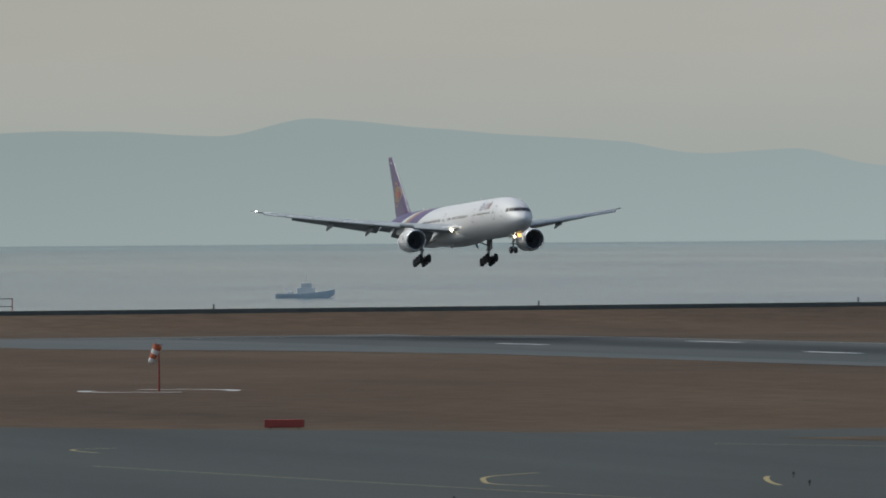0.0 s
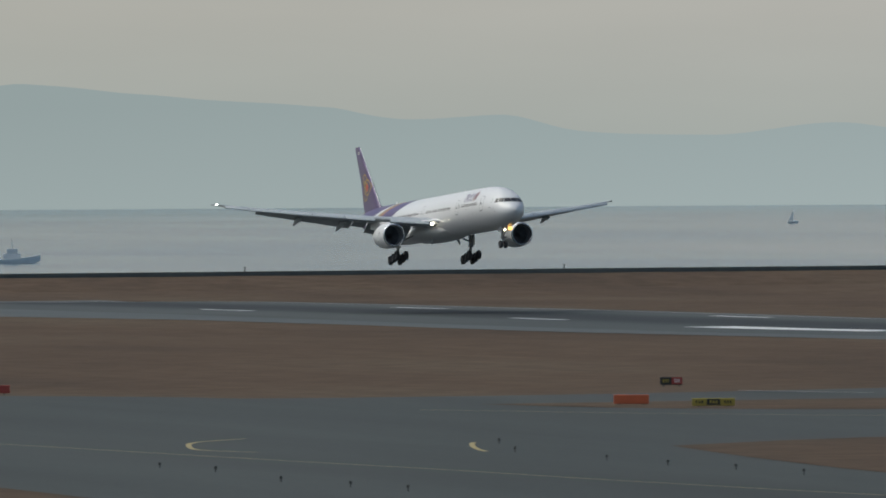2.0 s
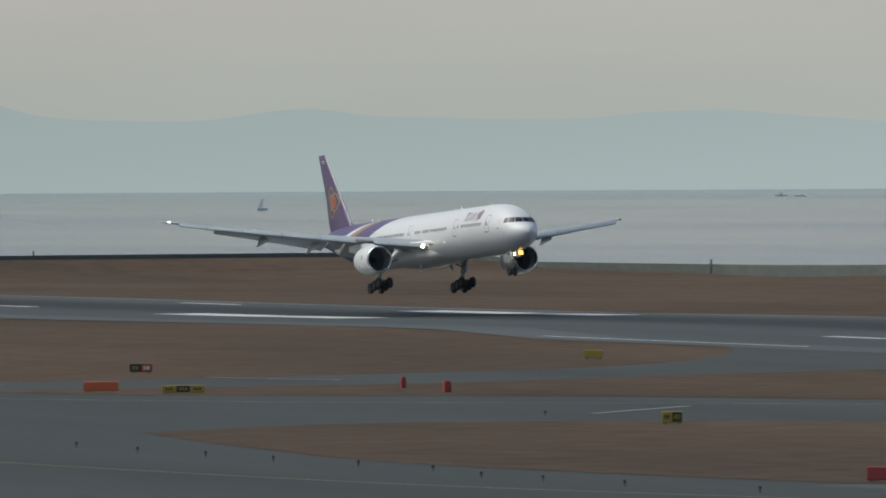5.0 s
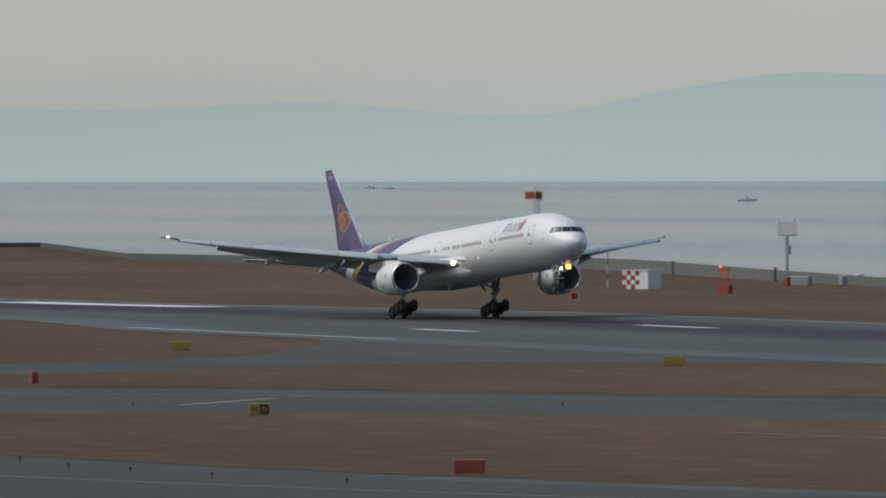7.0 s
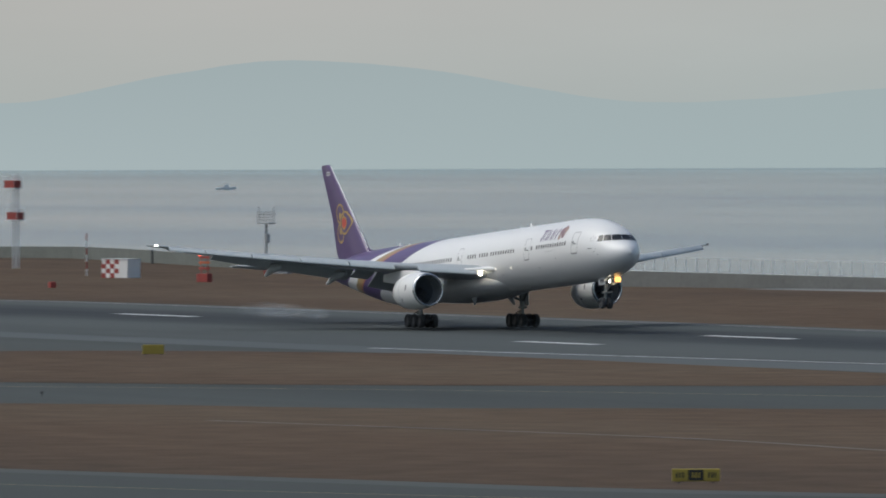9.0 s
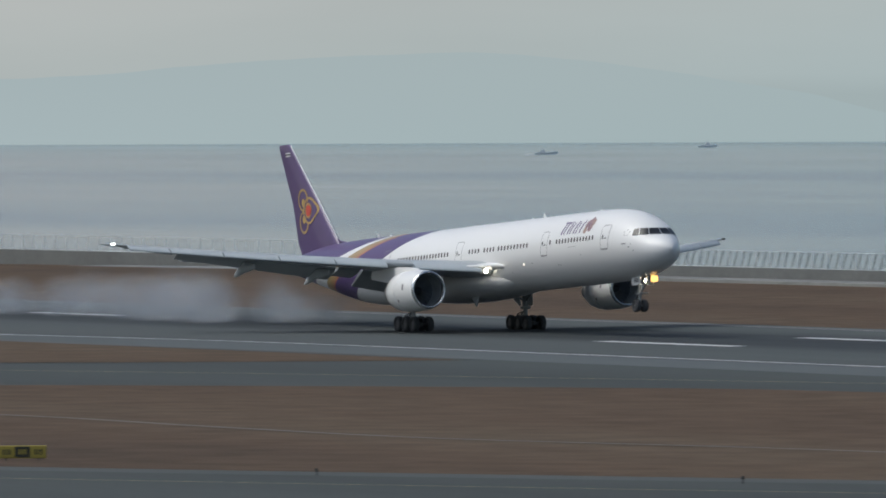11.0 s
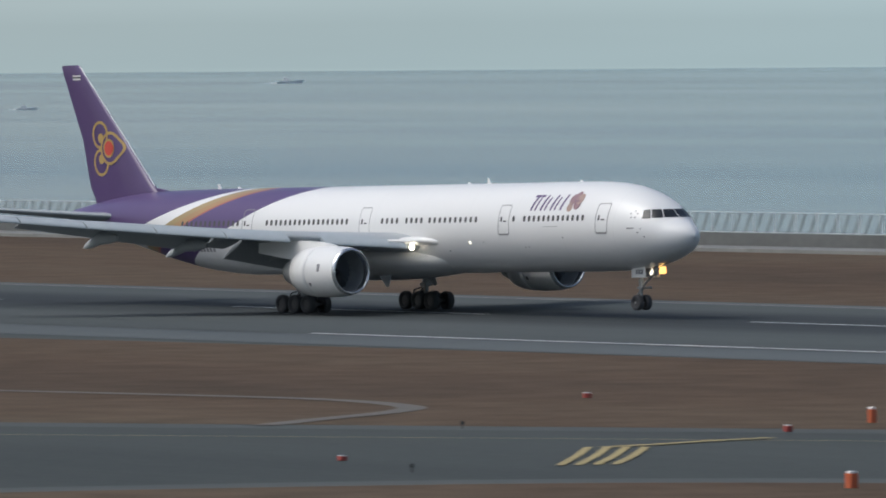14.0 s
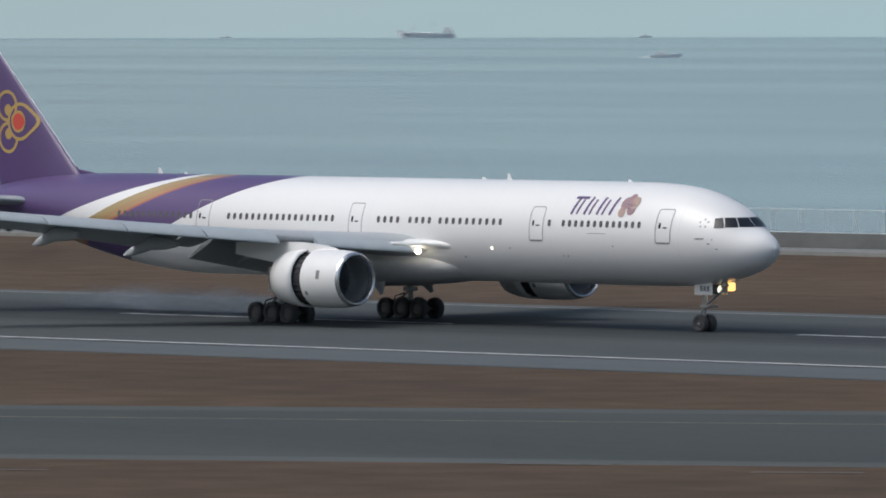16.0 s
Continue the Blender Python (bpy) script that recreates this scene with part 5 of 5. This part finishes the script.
# yellow service truck on the shore road
truck = thing("service_truck", "yellow service truck parked on the shore road", "truck", pose(-649, 140, 0.03, 0, 0, 8))
bm = bmesh.new()
box(bm, -2.2, 2.3, -0.9, 0.9, 0.45, 0.8, 0.08)
part("chassis", bm, YELLOW, truck)
bm = bmesh.new()
loft(bm, [[(0.7, s * 0.88, 0.8), (2.3, s * 0.88, 0.8), (2.25, s * 0.86, 1.2), (1.75, s * 0.75, 1.75), (0.75, s * 0.75, 1.78)] for s in (-1, 1)], True, True)
cabin = part("cab", bm, YELLOW, truck)
bm = bmesh.new()
for s in (-1, 1):
    bm.faces.new([bm.verts.new(p) for p in ((0.95, s * 0.87, 1.2), (2.05, s * 0.87, 1.2), (1.7, s * 0.79, 1.62), (0.95, s * 0.8, 1.65))])
part("side_window", bm, WINDOW, cabin, recalc=False)
bm = bmesh.new()
box(bm, -2.2, 0.6, -0.9, 0.9, 0.8, 1.15, 0.04)
part("load_bed", bm, YELLOW, truck)
bm = bmesh.new()
box(bm, 0.95, 1.25, -0.5, 0.5, 1.78, 1.92, 0.04)
part("beacon_bar", bm, BLACK, truck)
for dx in (-1.4, 1.5):
    for s in (-1, 1):
        w = new("wheel", NOSE_WHEEL)
        w.parent = truck
        w.matrix_basis = Matrix.Translation((dx, s * 0.78, 0.4)) @ Matrix.Scale(0.74, 4)


# ---- boats ----
def at_sea(yaw, below):
    """A place on the water: yaw in degrees and how far below the horizon, in thousandths of a radian."""
    d = (EYE.z - SEA_Z) / ((4.7 + below) / 1000)
    a = radians(yaw)
    return d, d * math.sin(a), EYE.y + d * math.cos(a)


def boat(name, label, yaw, below, length, kind, heading=1, pale=True):
    d, x, y = at_sea(yaw, below)
    ob = thing(name, label, "boat", Matrix.Translation((x, y, SEA_Z)) @ Matrix.Rotation(radians(-yaw + (0 if heading > 0 else 180)), 4, "Z"), "boats at sea")
    k = length / 30
    # Both hull colours carry the paleness of sea haze.
    hull = HULL_GREY if pale else HULL_HAZED
    bm = bmesh.new()
    rings = []
    for u, w, h, low in ((-15, 2.6, 2.2, 0.0), (-13, 3.0, 2.2, 0.0), (-4, 3.2, 2.2, 0.0), (5, 3.0, 2.7, 0.0), (11, 1.8, 3.4, 0.0), (15, 0.15, 4.2, 2.0)):
        rings.append([(u * k, -w * k, h * k), (u * k, -w * 0.75 * k, (low - 0.6) * k), (u * k, w * 0.75 * k, (low - 0.6) * k), (u * k, w * k, h * k)])
    loft(bm, rings)
    part("hull", bm, hull, ob)
    blocks = {
        "patrol": ((-4, 5, 2.2, 2.1, 5.0), (-2, 3.5, 1.8, 5.0, 7.4), (-9, -6, 1.6, 2.1, 3.4)),
        "fishing": ((-8, -1, 2.0, 2.1, 5.2), (-7, -3, 1.6, 5.2, 6.6)),
        "cargo": ((-14, -9, 2.4, 2.1, 4.4), (-13, -10, 1.8, 4.4, 5.6), (-7, 12, 2.6, 2.1, 2.9)),
    }[kind]
    for x0, x1, w, z0, z1 in blocks:
        bm = bmesh.new()
        box(bm, x0 * k, x1 * k, -w * k, w * k, z0 * k, z1 * k, 0.15 * k)
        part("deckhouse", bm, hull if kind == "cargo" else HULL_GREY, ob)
    bm = bmesh.new()
    if kind == "patrol":
        rod(bm, (1 * k, 0, 6.5 * k), (0.6 * k, 0, 13 * k), 0.22 * k, 0.1 * k, 6)
        rod(bm, (0.8 * k, -1.2 * k, 9 * k), (0.8 * k, 1.2 * k, 9 * k), 0.12 * k, None, 6)
        rod(bm, (-8 * k, 0, 3 * k), (-10 * k, 0, 5 * k), 0.15 * k, None, 6)
    else:
        rod(bm, (-4 * k, 0, 5 * k), (-4 * k, 0, 9 * k), 0.15 * k, None, 6)
        rod(bm, (8 * k, 0, 3 * k), (6 * k, 0, 7 * k), 0.12 * k, None, 6)
    part("mast", bm, HULL_HAZED, ob)
    if kind == "fishing":
        bm = bmesh.new()
        loft(bm, [[(u * k, -w * k, 0.04), (u * k, 0, h * k), (u * k, w * k, 0.04)] for u, w, h in ((-15, 1.5, 0.9), (-19, 2.4, 1.0), (-24, 2.2, 0.4), (-30, 1.2, 0.1))], False, False)
        part("wake", bm, FOAM, ob, "white wake")
    return ob


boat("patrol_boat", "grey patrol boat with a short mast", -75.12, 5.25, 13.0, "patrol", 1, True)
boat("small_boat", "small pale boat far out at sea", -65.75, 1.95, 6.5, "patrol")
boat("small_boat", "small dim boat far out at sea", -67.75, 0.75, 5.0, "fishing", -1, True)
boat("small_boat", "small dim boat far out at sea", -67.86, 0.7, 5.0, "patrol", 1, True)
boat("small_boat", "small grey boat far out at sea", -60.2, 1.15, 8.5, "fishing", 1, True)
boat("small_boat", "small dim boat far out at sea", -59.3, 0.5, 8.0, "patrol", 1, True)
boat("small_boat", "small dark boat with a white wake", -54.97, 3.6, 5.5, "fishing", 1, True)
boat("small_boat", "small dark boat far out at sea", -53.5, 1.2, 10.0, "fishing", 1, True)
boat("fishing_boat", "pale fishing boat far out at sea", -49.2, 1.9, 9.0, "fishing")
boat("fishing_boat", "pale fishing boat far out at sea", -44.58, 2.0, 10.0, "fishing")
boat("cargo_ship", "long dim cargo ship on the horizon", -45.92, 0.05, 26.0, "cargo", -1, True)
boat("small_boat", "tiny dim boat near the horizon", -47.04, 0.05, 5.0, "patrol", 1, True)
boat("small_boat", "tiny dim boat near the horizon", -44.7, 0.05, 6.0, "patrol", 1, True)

d, x, y = at_sea(-70.755, 1.8)
sail = thing("sail_boat", "tiny pale sailing boat far out at sea", "boat", Matrix.Translation((x, y, SEA_Z)) @ Matrix.Rotation(radians(70.7), 4, "Z"), "boats at sea")
bm = bmesh.new()
loft(bm, [[(u, -w, 0.7), (u, -w * 0.5, -0.2), (u, w * 0.5, -0.2), (u, w, 0.7)] for u, w in ((-1.7, 0.5), (0, 0.7), (1.2, 0.45), (1.8, 0.05))])
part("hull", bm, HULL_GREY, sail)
bm = bmesh.new()
loft(bm, [[(-1.4, -0.05, 0.9), (0.2, -0.05, 0.9), (0.2, 0.05, 0.9), (-1.4, 0.05, 0.9)], [(0.1, -0.03, 4.3), (0.2, -0.03, 4.3), (0.2, 0.03, 4.3), (0.1, 0.03, 4.3)]])
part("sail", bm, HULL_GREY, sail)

# ---- tyre smoke ----
sm = Nodes("tyre_smoke")
c = sm.coords()
s = sm.add("SeparateXYZ", Vector=c).outputs
info = sm.add("ObjectInfo").outputs["Random"]
r2 = sm.math("ADD", sm.math("MULTIPLY", s[0], s[0]), sm.math("MULTIPLY", s[2], s[2]))
soft = sm.math("POWER", sm.math("MAXIMUM", sm.math("SUBTRACT", 1.0, r2), 0.0), 1.3)
shift = sm.add("CombineXYZ", X=sm.math("MULTIPLY", info, 20.0), Y=info, Z=info)
cv = sm.add("VectorMath", **{})
sm.tree.links.new(c, cv.inputs[0]), sm.tree.links.new(shift.outputs[0], cv.inputs[1])
curl = sm.ramp(sm.noise(1.3, 2, cv.outputs[0], 0.5), [(0.3, rgb(0.15, 0.15, 0.15)), (0.7, rgb(1, 1, 1))])
alpha = sm.math("MULTIPLY", sm.math("MULTIPLY", soft, curl), 0.2)
sm.set(Base_Color=rgb(0.78, 0.8, 0.82), Roughness=1.0, Specular_IOR_Level=0.0, Alpha=alpha)
SMOKE = sm.mat
scene.cycles.transparent_max_bounces = 48


def smoke_mesh():
    bm = bmesh.new()
    bmesh.ops.create_icosphere(bm, subdivisions=3, radius=1.0)
    me = bpy.data.meshes.new("smoke_puff")
    bm.to_mesh(me)
    bm.free()
    me.materials.append(SMOKE)
    me.shade_smooth()
    return me


PUFF = smoke_mesh()
puffs = []


def smoke(x, y, z, rx, rz, start, drift=(1.0, 0.6, 0.25)):
    """A puff that wells up from the runway under the tyres at start and drifts."""
    ob = tagged(new("smoke_puff", PUFF), "thin white puff of tyre smoke over the runway", "smoke", "tyre smoke")
    ob.scale = (rx, rx * 0.5, rz)
    ob.visible_shadow = True
    puffs.append((ob, Vector((x, y, z + level(x))), rz, start, Vector(drift)))


rnd = random.Random(7)
for x, y, rx, rz, t0 in ((-970, 5.5, 3.0, 0.9, 7.95), (-975, 5.5, 3.5, 1.0, 8.0), (-962, 5.5, 2.0, 0.7, 8.1)):
    smoke(x, y, rz * 0.6, rx, rz, t0)
for i in range(9):
    rz = rnd.uniform(2.0, 2.8)
    smoke(-868 + i * 2.4 + rnd.uniform(-1, 1), rnd.uniform(-4, 4), rz * 0.5, rnd.uniform(2.6, 3.8), rz, 9.5 + i * 0.04, (0.6, 0.5, 0.3))
for i in range(20):
    rz = rnd.uniform(2.4, 3.2)
    smoke(-842 + i * 1.6 + rnd.uniform(-1, 1), rnd.uniform(-6, 2), rz * 0.5, rnd.uniform(2.6, 3.8), rz, 9.85 + i * 0.03, (0.5, 0.5, 0.5))
for i in range(8):
    rz = rnd.uniform(1.2, 1.8)
    smoke(-822 + i * 1.7 + rnd.uniform(-0.5, 0.5), rnd.uniform(3.5, 6), rz * 0.6, rnd.uniform(1.8, 2.6), rz, 10.1 + i * 0.03, (0.5, 0.5, 0.6))
for i in range(4):
    smoke(-915 + i * 12 + rnd.uniform(-3, 3), rnd.uniform(-4, 6), 0.3, rnd.uniform(5, 8), rnd.uniform(0.8, 1.2), 8.7 + i * 0.1, (0.6, 0.5, 0.2))
for i in range(15):
    smoke(-488 + i * 1.1, 5.2 + rnd.uniform(-0.8, 0.8), 0.6, rnd.uniform(1.6, 2.5), rnd.uniform(0.8, 1.3), 15.22 + i * 0.03)


def smoke_motions():
    for ob, p, rz, start, drift in puffs:
        turn = Matrix.Rotation(math.atan2(-p.x, p.y - EYE.y), 4, "Z")
        m = lambda q: Matrix.Translation(q) @ turn
        below = Vector((p.x, p.y, -rz - 1.0 + level(p.x)))
        end = p + drift * (16 - start)
        rows = [(0, m(below)), (start - 0.1, m(below)), (start + 0.3, m(p))]
        if start < 15:
            rows += [(start + 1.0, m(p + drift)), (start + 2.5, m(p + drift * 2.2))]
        rows.append((16, m(end if start < 15 else p + drift * 0.6)))
        walk(ob, rows)


motions()
